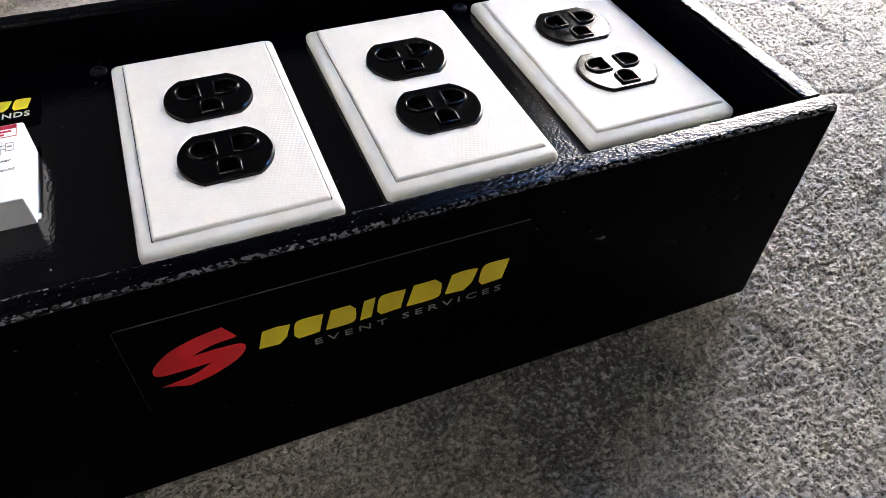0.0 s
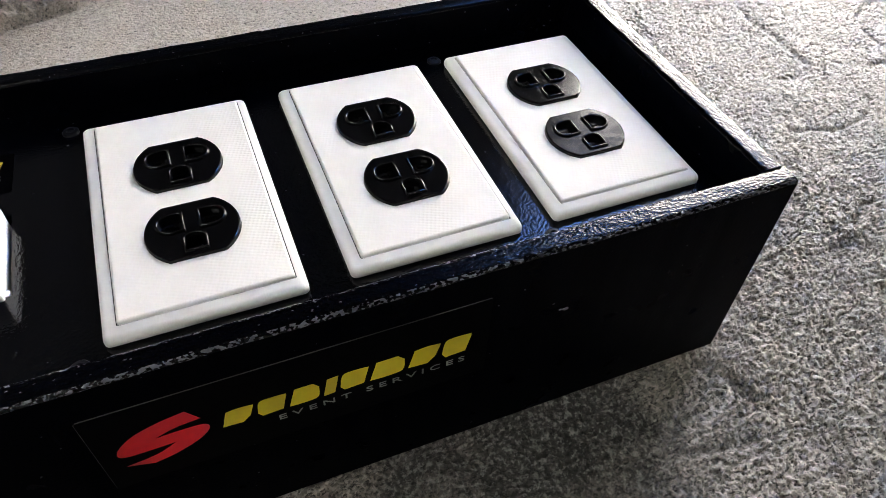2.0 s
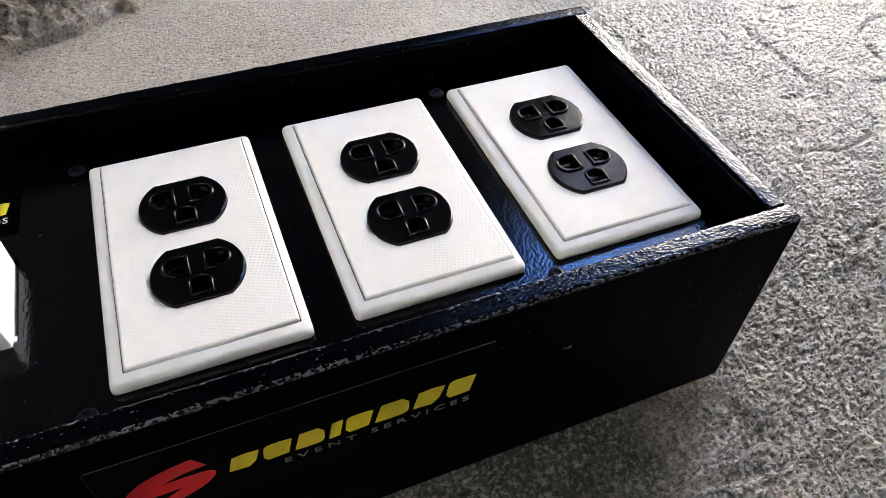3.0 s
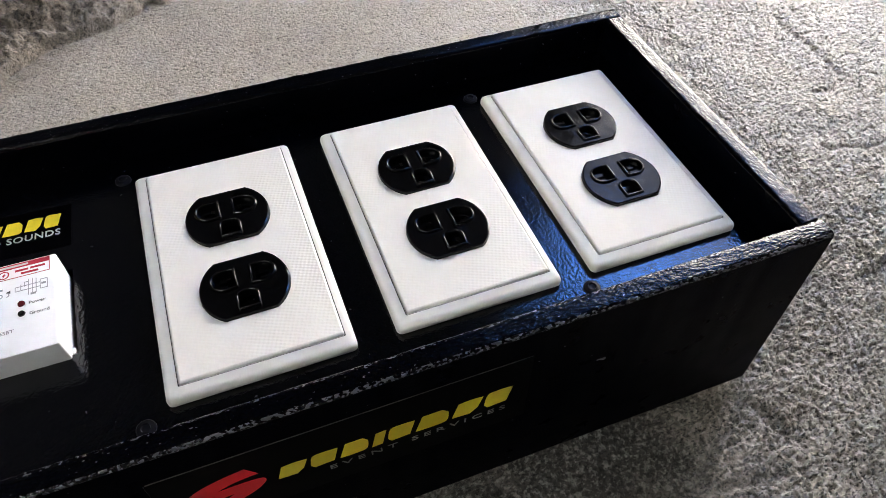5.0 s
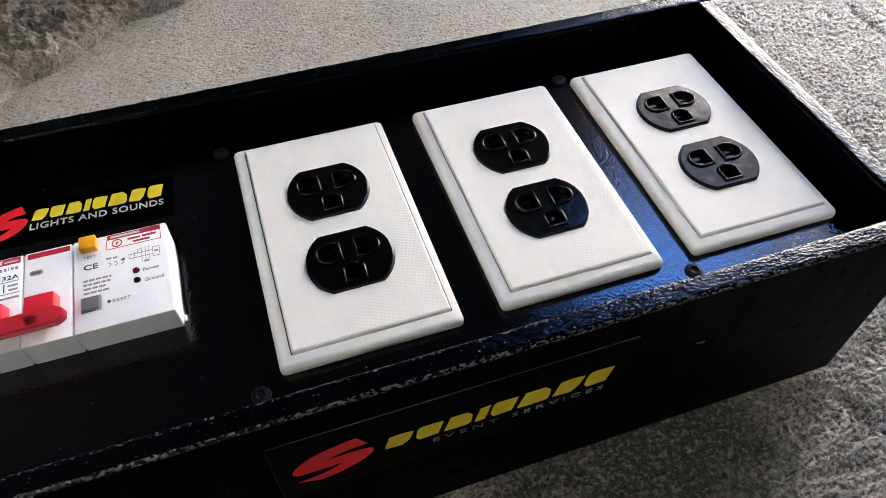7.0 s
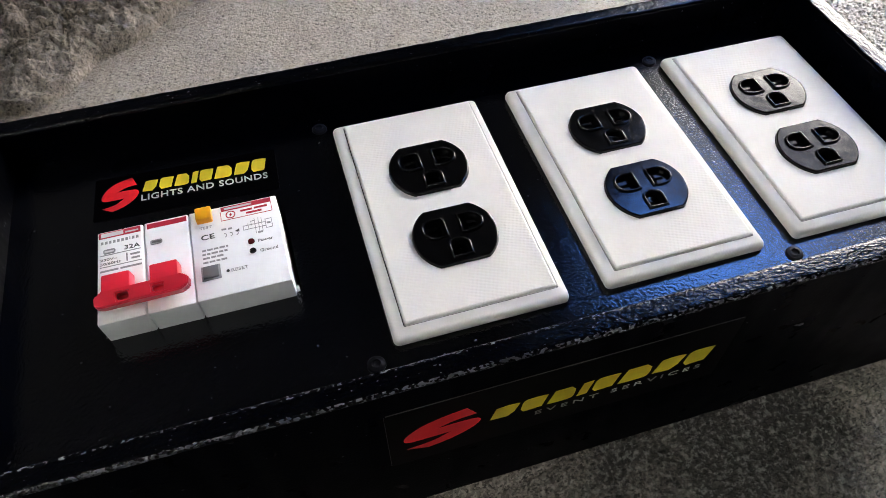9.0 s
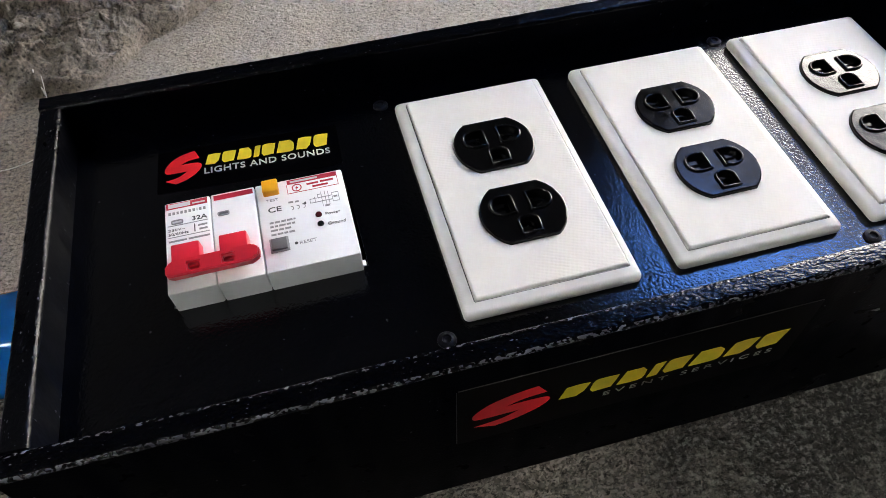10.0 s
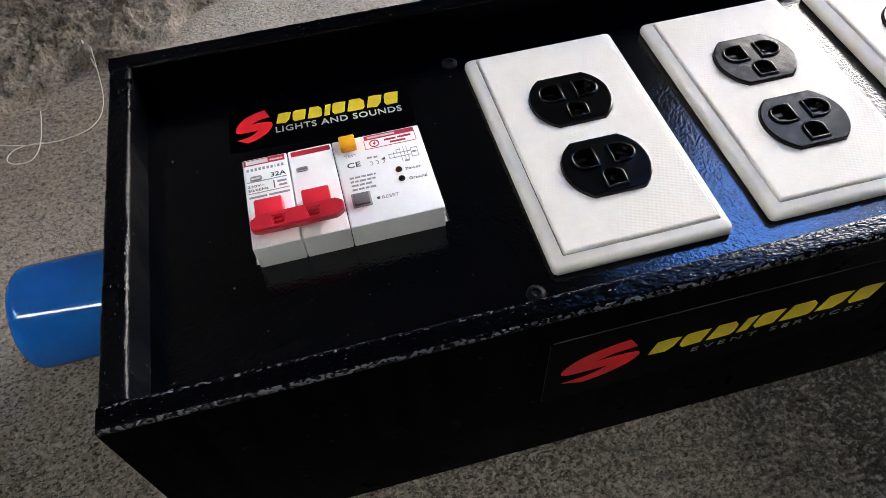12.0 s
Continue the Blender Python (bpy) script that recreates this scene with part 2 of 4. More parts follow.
        nt.links.new(edge.outputs[0], stain_shade.inputs[0])
        c = mix(nt, stain_shade.outputs[0], c, mix(nt, ramp(nt, grit, [(0.50, 0.0), (0.62, 1.0)]), (0.012, 0.0115, 0.010), (0.17, 0.17, 0.155)))
        # earth worked into the broken patch
        sep = nt.nodes.new("ShaderNodeSeparateXYZ")
        nt.links.new(v, sep.inputs[0])
        ax = nt.nodes.new("ShaderNodeMath"); ax.operation = "MULTIPLY_ADD"; ax.inputs[1].default_value = -0.567; ax.inputs[2].default_value = -0.0765 - 0.3016 - 0.012
        ay = nt.nodes.new("ShaderNodeMath"); ay.operation = "MULTIPLY_ADD"; ay.inputs[1].default_value = 0.824
        nt.links.new(sep.outputs[0], ax.inputs[0])
        nt.links.new(sep.outputs[1], ay.inputs[0]); nt.links.new(ax.outputs[0], ay.inputs[2])
        wob = nt.nodes.new("ShaderNodeMath"); wob.operation = "MULTIPLY_ADD"; wob.inputs[1].default_value = 0.06
        nt.links.new(mid, wob.inputs[0]); nt.links.new(ay.outputs[0], wob.inputs[2])
        lim = nt.nodes.new("ShaderNodeMapRange"); lim.inputs[1].default_value = 0.0; lim.inputs[2].default_value = 0.055
        nt.links.new(wob.outputs[0], lim.inputs[0])
        dirt = mix(nt, ramp(nt, grit, [(0.35, 0.0), (0.65, 1.0)]), (0.026, 0.020, 0.014), (0.170, 0.135, 0.098))
        f = nt.nodes.new("ShaderNodeMath"); f.operation = "MULTIPLY"; f.inputs[1].default_value = 0.88
        nt.links.new(lim.outputs[0], f.inputs[0])
        # earth trodden out past the end of the box
        reach = []
        for axis, a, z, hi in ((0, -0.150, -0.215, 0.75), (1, 0.10, 0.22, 1.0)):
            mr = nt.nodes.new("ShaderNodeMapRange")
            for slot, val in zip((1, 2, 3, 4), (a, z, 0.0, hi)):
                mr.inputs[slot].default_value = val
            nt.links.new(sep.outputs[axis], mr.inputs[0])
            reach.append(mr.outputs[0])
        trod = nt.nodes.new("ShaderNodeMath"); trod.operation = "MULTIPLY"
        nt.links.new(reach[0], trod.inputs[0]); nt.links.new(reach[1], trod.inputs[1])
        earth = nt.nodes.new("ShaderNodeMath"); earth.operation = "MAXIMUM"
        nt.links.new(f.outputs[0], earth.inputs[0]); nt.links.new(trod.outputs[0], earth.inputs[1])
        f = earth
        c = mix(nt, f.outputs[0], c, dirt)
        earthy = nt.nodes.new("ShaderNodeMath"); earthy.operation = "MAXIMUM"
        nt.links.new(rough_f, earthy.inputs[0]); nt.links.new(f.outputs[0], earthy.inputs[1])
        rough_f = earthy.outputs[0]
    nt.links.new(c, b.inputs["Base Color"])
    total = nt.nodes.new("ShaderNodeMath"); total.operation = "ADD"; total.use_clamp = True
    nt.links.new(ramp(nt, mid, [(0.3, 0.42), (0.75, 0.62)]), total.inputs[0]); nt.links.new(rough_f, total.inputs[1])
    nt.links.new(total.outputs[0], b.inputs["Roughness"])
    n1 = bump(nt, None, ramp(nt, grit, [(0.36, 0.0), (0.50, 0.72), (0.66, 1.0)]), 0.0004 * relief, 1.0)
    n2 = bump(nt, None, cells[0][1], 0.0002 * relief, 0.9, n1)
    level = nt.nodes.new("ShaderNodeMath"); level.operation = "SUBTRACT"; level.inputs[0].default_value = 1.0
    nt.links.new(pits, level.inputs[1])
    n3 = bump(nt, None, level.outputs[0], 0.0013 * relief, 1.0, n2)
    bump(nt, b, fine, 0.00035 * relief, 1.0, n3)
    return m


GROUND = concrete("weathered_concrete", (0.305, 0.270, 0.228), (0.175, 0.154, 0.130), (0.455, 0.404, 0.344), soil_and_shade=True)
# unseen room surfaces, kept nearly black so the box mirrors little
WALL = concrete("dark_room_wall", (0.055, 0.055, 0.056), (0.040, 0.040, 0.040), (0.075, 0.075, 0.075))

bd, nt, b = material("hazy_daylight", (0, 0, 0), 1.0, 0.0, 0.0)
tc = nt.nodes.new("ShaderNodeTexCoord")
sp = nt.nodes.new("ShaderNodeSeparateXYZ")
nt.links.new(tc.outputs["Object"], sp.inputs[0])
up = nt.nodes.new("ShaderNodeMath"); up.operation = "DIVIDE"; up.inputs[1].default_value = 5.0
nt.links.new(sp.outputs[2], up.inputs[0])
nt.links.new(ramp(nt, up.outputs[0], [(0.0, (0.60, 0.57, 0.53)), (0.10, (1.0, 0.965, 0.92)), (0.300, (1.05, 1.02, 0.975)), (0.320, (0.09, 0.09, 0.10)), (0.470, (0.05, 0.065, 0.11)), (0.525, (0.10, 0.39, 1.36)), (0.60, (0.10, 0.37, 1.30)), (0.75, (0.08, 0.31, 1.05))]), b.inputs["Emission Color"])
b.inputs["Emission Strength"].default_value = GLOW
BACKDROP = bd
SKY_WHITE, nt, b = material("pale_sky", (0, 0, 0), 1.0, 0.0, 0.0)
b.inputs["Emission Color"].default_value = (0.96, 0.98, 0.98, 1)
b.inputs["Emission Strength"].default_value = REAR


# ---- mesh helpers ----
def link(name, bm, mat, parent=None, label="", smooth=None):
    me = bpy.data.meshes.new(name)
    bm.to_mesh(me)
    bm.free()
    for mm in (mat if isinstance(mat, (list, tuple)) else [mat]):
        me.materials.append(mm)
    if smooth:
        me.polygons.foreach_set("use_smooth", [True] * len(me.polygons))
        if smooth < 180:
            me.set_sharp_from_angle(angle=radians(smooth))
    ob = new(name, me)
    if parent:
        ob.parent = parent
    if label:
        tagged(ob, label)
    return ob


def part(name, bm, mat, parent, label="", smooth=35):
    return link(name, bm, mat, parent, label, smooth)


def thing(name, x, y, z, label, category, group=""):
    e = new(name)
    e.empty_display_size = 0.02
    e.matrix_basis = pose(x, y, z)
    return tagged(e, label, category, group)


def box(x0, x1, y0, y1, z0, z1, bevel=0.0, seg=2):
    bm = bmesh.new()
    bmesh.ops.create_cube(bm, size=1)
    for v in bm.verts:
        v.co = Vector((x0 if v.co.x < 0 else x1, y0 if v.co.y < 0 else y1, z0 if v.co.z < 0 else z1))
    if bevel:
        bmesh.ops.bevel(bm, geom=bm.edges[:], offset=bevel, segments=seg, affect="EDGES", profile=0.5)
    return bm


def merge(a, c):
    me = bpy.data.meshes.new("tmp")
    c.to_mesh(me)
    c.free()
    a.from_mesh(me)
    bpy.data.meshes.remove(me)
    return a


def plate2d(loops, z0, z1, m=None):
    """A flat slab between z0 and z1 with outlines as given: the first outside, the rest holes through it."""
    bm = bmesh.new()
    for lp in loops:
        vs = [bm.verts.new((x, y, z1)) for x, y in lp]
        for i in range(len(vs)):
            bm.edges.new((vs[i - 1], vs[i]))
    bmesh.ops.triangle_fill(bm, edges=bm.edges[:], use_beauty=True, normal=(0, 0, 1))
    top = bm.faces[:]
    for f in top:
        if f.normal.z < 0:
            f.normal_flip()
    ext = bmesh.ops.extrude_face_region(bm, geom=top)
    for v in [g for g in ext["geom"] if isinstance(g, bmesh.types.BMVert)]:
        v.co.z = z0
    bmesh.ops.recalc_face_normals(bm, faces=bm.faces[:])
    if m is not None:
        bm.transform(m)
    return bm


def rounded(x0, x1, y0, y1, r, n=5):
    pts = []
    for cx, cy, a0 in ((x1 - r, y0 + r, -90), (x1 - r, y1 - r, 0), (x0 + r, y1 - r, 90), (x0 + r, y0 + r, 180)):
        for i in range(n + 1):
            a = radians(a0 + 90 * i / n)
            pts.append((cx + r * math.cos(a), cy + r * math.sin(a)))
    return pts


def loft(rings, close=False, cap=True):
    """Skin over rings of equal point count."""
    bm = bmesh.new()
    vs = [[bm.verts.new(p) for p in ring] for ring in rings]
    n = len(rings[0])
    pairs = list(zip(vs, vs[1:])) + ([(vs[-1], vs[0])] if close else [])
    for a, c in pairs:
        for i in range(n):
            bm.faces.new((a[i - 1], a[i], c[i], c[i - 1]))
    if cap and not close:
        bm.faces.new(vs[0])
        bm.faces.new(vs[-1])
    bmesh.ops.recalc_face_normals(bm, faces=bm.faces[:])
    return bm


def cyl(x, y, z0, z1, r, bev=0.0, n=24):
    ring = lambda rr, z: [(x + rr * math.cos(2 * math.pi * i / n), y + rr * math.sin(2 * math.pi * i / n), z) for i in range(n)]
    rings = [ring(r, z0), ring(r, z1 - bev)]
    if bev:
        rings += [ring(r - bev * 0.3, z1 - bev * 0.3), ring(r - bev, z1)]
    return loft(rings)


def lettering(name, words, m, width, mat, parent, height=None, spacing=1.0, bold=0.0):
    """Words in the built-in font, fitted to a width (and a height) from the left end of their base line."""
    cu = bpy.data.curves.new(name, "FONT")
    cu.body, cu.size, cu.extrude, cu.space_character, cu.resolution_u, cu.offset = words, 1.0, 0.01, spacing, 3, bold
    tmp = new("tmp", cu)
    bpy.context.view_layer.update()
    me = bpy.data.meshes.new_from_object(tmp)
    bpy.data.objects.remove(tmp)
    xs = [v.co.x for v in me.vertices]
    ys = [v.co.y for v in me.vertices]
    sx = width / (max(xs) - min(xs))
    sy = height / (max(ys) - min(ys)) if height else sx
    me.transform(m @ Matrix.Diagonal((sx, sy, 0.006, 1)) @ Matrix.Translation((-min(xs), -min(ys), 0)))
    me.materials.append(mat)
    me.name = name
    ob = new(name, me)
    ob.parent = parent
    return ob


# ---- the setting ----
RNG = np.random.default_rng(7)
LAT = [RNG.random((256, 256)) for _ in range(6)]


def vnoise(x, y, cell, k):
    """Smooth lattice noise, 0 to 1."""
    u, v = x / cell + 91.3 * k, y / cell + 37.7 * k
    i, j = np.floor(u).astype(int), np.floor(v).astype(int)
    f, g = u - i, v - j
    f, g = f * f * (3 - 2 * f), g * g * (3 - 2 * g)
    a = LAT[k % 6]
    q = lambda p, r: a[p % 256, r % 256]
    return (q(i, j) * (1 - f) + q(i + 1, j) * f) * (1 - g) + (q(i, j + 1) * (1 - f) + q(i + 1, j + 1) * f) * g


def chips(x, y, cell, k):
    """Broken plates: one random height, 0 to 1, for each ragged cell."""
    u, v = x / cell, y / cell
    i, j = np.floor(u).astype(int), np.floor(v).astype(int)
    best, val = np.full(x.shape, 9.0), np.zeros(x.shape)
    a, c, t = LAT[k % 6], LAT[(k + 1) % 6], LAT[(k + 2) % 6]
    for p in (-1, 0, 1):
        for q in (-1, 0, 1):
            m, n = (i + p) % 256, (j + q) % 256
            d = (u - i - p - a[m, n]) ** 2 + (v - j - q - c[m, n]) ** 2
            near = d < best
            best = np.where(near, d, best)
            val = np.where(near, t[m, n], val)
    return val


def smooth(a, c, x):
    t = np.clip((x - a) / (c - a), 0, 1)
    return t * t * (3 - 2 * t)


# the box: outer size, rim and panel heights
X0, X1, Y0, Y1 = -0.1745, 0.2187, 0.0, 0.1688
BOTTOM, RIM, DECK, WALL_T = 0.0050, 0.1110, 0.0925, 0.0088


def ground_height(x, y):
    rough = 0.62 + 0.38 * smooth(0.12, 0.24, x + 0.3 * y)
    rough = rough * (1 - 0.86 * smooth(0.14, 0.19, y) * (1 - smooth(0.20, 0.34, x)))
    rough = rough * (1 - 0.45 * smooth(0.02, 0.14, y))
    wx, wy = x + 0.004 * (vnoise(x, y, 0.013, 4) - 0.5), y + 0.004 * (vnoise(x, y, 0.013, 5) - 0.5)
    crease = lambda cell, k: (1 - np.abs(2 * vnoise(wx, wy, cell, k) - 1)) ** 3
    h = 0.0030 * (vnoise(x, y, 0.09, 0) - 0.5) + 0.0014 * (vnoise(x, y, 0.03, 1) - 0.5)
    h = h + rough * (0.0008 * (vnoise(wx, wy, 0.009, 2) - 0.5) + 0.0004 * (vnoise(wx, wy, 0.0045, 3) - 0.5) + 0.0006 * (vnoise(wx, wy, 0.0025, 4) - 0.5) + 0.0006 * (vnoise(x, y, 0.0015, 0) - 0.5))
    h = h - rough * (0.0003 * crease(0.011, 1) + 0.0005 * crease(0.0045, 5)) + rough * (0.0002 * chips(wx, wy, 0.0052, 2) + 0.0004 * chips(wx, wy, 0.0029, 4))
    # sharp pits, drawn out across the trowel strokes, and a few ragged crevices
    px, py = wx * 0.80 + wy * 0.60, wy * 0.80 - wx * 0.60
    pit = 0.0014 * smooth(0.55, 0.70, vnoise(px / 1.6, py, 0.0015, 1)) + 0.0008 * smooth(0.58, 0.74, vnoise(px / 1.3, py, 0.0011, 3))
    crevice = smooth(0.90, 0.985, 1 - np.abs(2 * vnoise(wx / 1.4, wy, 0.055, 2) - 1)) * smooth(0.45, 0.62, vnoise(x, y, 0.035, 5))
    h = h - rough * pit - 0.0030 * rough * crevice
    # broken, raised patch behind the box with a ragged edge
    s = -0.567 * (x + 0.135) + 0.824 * (y - 0.366)
    s = s + 0.030 * (vnoise(x, y, 0.05, 3) - 0.5) + 0.012 * (vnoise(x, y, 0.016, 1) - 0.5) - 0.012
    up = smooth(0.0, 0.0035, s)
    vx, vy = wx + 0.006 * (vnoise(x, y, 0.006, 2) - 0.5), wy + 0.006 * (vnoise(x, y, 0.006, 3) - 0.5)
    lumps = 0.006 * vnoise(wx, wy, 0.045, 4) + 0.0050 * chips(vx, vy, 0.021, 1) + 0.0050 * chips(vx, vy, 0.0088, 3) + 0.0026 * chips(vx, vy, 0.0046, 2) + 0.0035 * vnoise(wx, wy, 0.0075, 2) + 0.0022 * vnoise(wx, wy, 0.0036, 5) + 0.0012 * vnoise(x, y, 0.0019, 1) - 0.004 * crease(0.022, 3)
    h = h + up * (0.007 + lumps) * (0.50 + 0.50 * smooth(0.0, 0.03, s))
    h = h + 0.014 * smooth(0.085, 0.097, s + 0.04 * (vnoise(x, y, 0.03, 5) - 0.5))
    # firm bearing under the box
    under = smooth(X0 + 0.008, X0 + 0.03, x) * smooth(X1 - 0.008, X1 - 0.03, x) * smooth(Y0 + 0.012, Y0 + 0.035, y) * smooth(Y1 - 0.006, Y1 - 0.03, y)
    return h * (1 - under) + under * BOTTOM


def axis_points(runs, far):
    """Grid lines: stretches of (start, end, step), then ever wider steps out to the distance far."""
    fine = np.concatenate([np.arange(a, c - st / 2, st) for a, c, st in runs] + [[runs[-1][1]]])
    out, d, x = [], 0.0015, 0.0
    while x < far:
        d *= 1.25
        x += d
        out.append(x)
    out = np.array(out)
    return np.concatenate((fine[0] - out[::-1], fine, fine[-1] + out))


gx = axis_points(((-0.36, -0.17, 0.0010), (-0.17, 0.12, 0.0012), (0.12, 0.36, 0.0005), (0.36, 0.46, 0.0009), (0.46, 0.60, 0.0013)), 8.0)
gy = axis_points(((-0.13, 0.10, 0.0005), (0.10, 0.30, 0.0009), (0.30, 0.50, 0.0012), (0.50, 0.60, 0.0020)), 8.0)
GX, GY = np.meshgrid(gx, gy)
GZ = ground_height(GX, GY)
near = (1 - smooth(0.9, 1.6, np.hypot(GX, GY)))
GZ = GZ * near
co = np.stack((GX, GY, GZ), -1).reshape(-1, 3)
nx, ny = len(gx), len(gy)
idx = np.arange(nx * ny).reshape(ny, nx)
quads = np.stack((idx[:-1, :-1], idx[:-1, 1:], idx[1:, 1:], idx[1:, :-1]), -1).reshape(-1, 4)
me = bpy.data.meshes.new("ground")
me.vertices.add(len(co))
me.vertices.foreach_set("co", co.ravel())
me.loops.add(quads.size)
me.loops.foreach_set("vertex_index", quads.ravel())
me.polygons.add(len(quads))
me.polygons.foreach_set("loop_start", np.arange(0, quads.size, 4))
me.polygons.foreach_set("use_smooth", np.ones(len(quads), bool))
me.update(calc_edges=True)
me.validate()
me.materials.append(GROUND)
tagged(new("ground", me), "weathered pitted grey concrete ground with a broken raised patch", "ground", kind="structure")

# an unseen plain room added round the box, open to daylight through one doorway
ROOM = pose(0.02, 0.08, 0, 0, 0, DOOR_AZ)
NEAR, BACK, SIDE, TALL, THICK = 1.45, 2.0, 1.7, 2.6, 0.15
DOOR_W, DOOR_H = 0.78, 2.05


def wall(name, *dims):
    bm = box(*dims)
    bm.transform(ROOM)
    return tagged(link(name, bm, WALL), "dark grey wall added out of view", "wall", kind="structure")


bm = bmesh.new()
for d in ((NEAR, NEAR + THICK, -SIDE, -DOOR_W / 2, -0.03, TALL), (NEAR, NEAR + THICK, DOOR_W / 2, SIDE, -0.03, TALL), (NEAR, NEAR + THICK, -DOOR_W / 2, DOOR_W / 2, DOOR_H, TALL)):
    merge(bm, box(*d))
bm.transform(ROOM)
tagged(link("wall_doorway", bm, WALL), "dark grey wall added out of view, with an open doorway", "wall", kind="structure")
SILL, HEAD = 1.92, 2.24   # a long open strip under the ceiling behind the camera, added for the pipe's highlight and fill
bm = box(-BACK - THICK, -BACK, -SIDE, SIDE, -0.03, SILL)
merge(bm, box(-BACK - THICK, -BACK, -SIDE, SIDE, HEAD, TALL))
bm.transform(ROOM)
tagged(link("wall_back", bm, WALL), "dark grey wall added out of view, with a long gap", "wall", kind="structure")
wall("wall_side", -BACK - THICK, NEAR + THICK, SIDE, SIDE + THICK, -0.03, TALL)
wall("wall_side", -BACK - THICK, NEAR + THICK, -SIDE - THICK, -SIDE, -0.03, TALL)
bm = box(-BACK - THICK, NEAR + THICK, -SIDE - THICK, SIDE + THICK, TALL, TALL + 0.12)
bm.transform(ROOM)
tagged(link("ceiling", bm, WALL), "dark grey ceiling added out of view", "ceiling", kind="structure")
bm = box(NEAR + 0.75, NEAR + 0.77, -2.0, 2.0, -0.02, 5.0)
bd_ob = link("backdrop", bm, BACKDROP)
bd_ob.matrix_basis = ROOM
bm = box(-BACK - 0.62, -BACK - 0.60, -SIDE, SIDE, 1.2, 3.6)
gap_sky = link("backdrop_rear", bm, SKY_WHITE)
gap_sky.matrix_basis = ROOM
tagged(gap_sky, "glowing pale sky added outside the rear gap", "backdrop", kind="structure")
tagged(bd_ob, "hazy white horizon and blue sky outside the doorway", "backdrop", kind="structure")


# ---- the power box ----
rnd = random.Random(3)


def plank(length, thick, z0, z1, uneven, seed, wear_glint=False):
    """An upright board along x from 0, with softly rounded, uneven painted edges. Its top faces take the second material."""
    n = max(8, int(length / 0.0022))
    r = 0.0017
    arc = [radians(a) for a in (0, 22, 45, 68, 90)]
    prof = [(0, z0), (thick, z0)] + [(thick - r + r * math.cos(a), z1 - r + r * math.sin(a)) for a in arc]
    prof += [(thick * 0.62, z1), (thick * 0.38, z1)] + [(r - r * math.sin(a), z1 - r + r * math.cos(a)) for a in arc]
    rings = []
    for i in range(n + 1):
        x = length * i / n
        ring = []
        for j, (y, z) in enumerate(prof):
            dy = dz = 0.0
            if 2 <= j:
                p = Vector((x * 190 + seed * 17, j * 1.7, seed))
                dz = uneven * (noise.noise(p) + 0.6 * noise.noise(p * 0.23))
                dy = 0.35 * uneven * noise.noise(p + Vector((7, 3, 1)))
            ring.append((x, y + dy, z + dz))
        rings.append(ring)
    bm = loft(rings)
    bm.normal_update()
    for f in bm.faces:
        if f.calc_center_median().z > z1 - 0.0019:
            f.material_index = 1
            # both arrises, with glints painted on as pale specks
            y = f.calc_center_median().y
            if wear_glint and y < r * 0.62 and f.normal.z < 0.95:
                f.material_index = 2
            elif wear_glint and y > thick - r * 1.15:
                f.material_index = 3
    return bm


power_box = thing("power_box", 0, 0, 0, "black gloss painted wooden power distribution box on concrete", "power box")
for nm, at in (("front_wall", pose(X0, Y0, 0)), ("back_wall", pose(X0, Y1 - WALL_T, 0))):
    bm = plank(X1 - X0, WALL_T, BOTTOM, RIM, 0.00032, 1 if nm == "front_wall" else 2, nm == "front_wall")
    bm.transform(at)
    part(nm, bm, [PAINT, RIM_PAINT, EDGE_PAINT, INNER_EDGE], power_box, smooth=50)
for nm, x, mats in (("side_wall", X0 + WALL_T, [INNER_PAINT, RIM_PAINT_DULL]), ("side_wall", X1, [PAINT, RIM_PAINT_Y])):
    bm = plank(Y1 - Y0 - 2 * WALL_T - 0.0006, WALL_T, BOTTOM, RIM, 0.00032, 3 + x)
    bm.transform(pose(x, Y0 + WALL_T + 0.0003, 0, 0, 0, 90))
    part(nm, bm, mats, power_box, smooth=50)
part("base_board", box(X0 + WALL_T, X1 - WALL_T, Y0 + WALL_T, Y1 - WALL_T, BOTTOM + 0.0005, BOTTOM + 0.006), PAINT, power_box)
BX0, BX1, BY0, BY1 = -0.1272, -0.0592, 0.0606, 0.0997   # the breaker
ix0, ix1, iy0, iy1 = X0 + WALL_T - 0.0002, X1 - WALL_T + 0.0002, Y0 + WALL_T - 0.0002, Y1 - WALL_T + 0.0002
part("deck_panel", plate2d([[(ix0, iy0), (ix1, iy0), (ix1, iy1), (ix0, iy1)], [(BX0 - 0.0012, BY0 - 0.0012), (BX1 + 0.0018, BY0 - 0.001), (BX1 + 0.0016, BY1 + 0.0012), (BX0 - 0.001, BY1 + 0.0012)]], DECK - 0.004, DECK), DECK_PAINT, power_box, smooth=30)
# painted screw heads
for k, (x, y, r) in enumerate(((-0.0350, 0.1448, 0.0034), (0.1293, 0.1452, 0.0034), (-0.0376, 0.0208, 0.0034), (0.1291, 0.0210, 0.0034))):
    n = 20
    rings = [[(x + rr * math.cos(2 * math.pi * i / n), y + rr * math.sin(2 * math.pi * i / n), z) for i in range(n)]
             for rr, z in ((r, DECK - 0.001), (r, DECK + 0.0005), (r * 0.88, DECK + 0.0010), (r * 0.5, DECK + 0.0013), (r * 0.42, DECK + 0.0006), (r * 0.1, DECK + 0.0004))]
    part("screw", loft(rings), STEEL, power_box, "dark painted pan head screw")


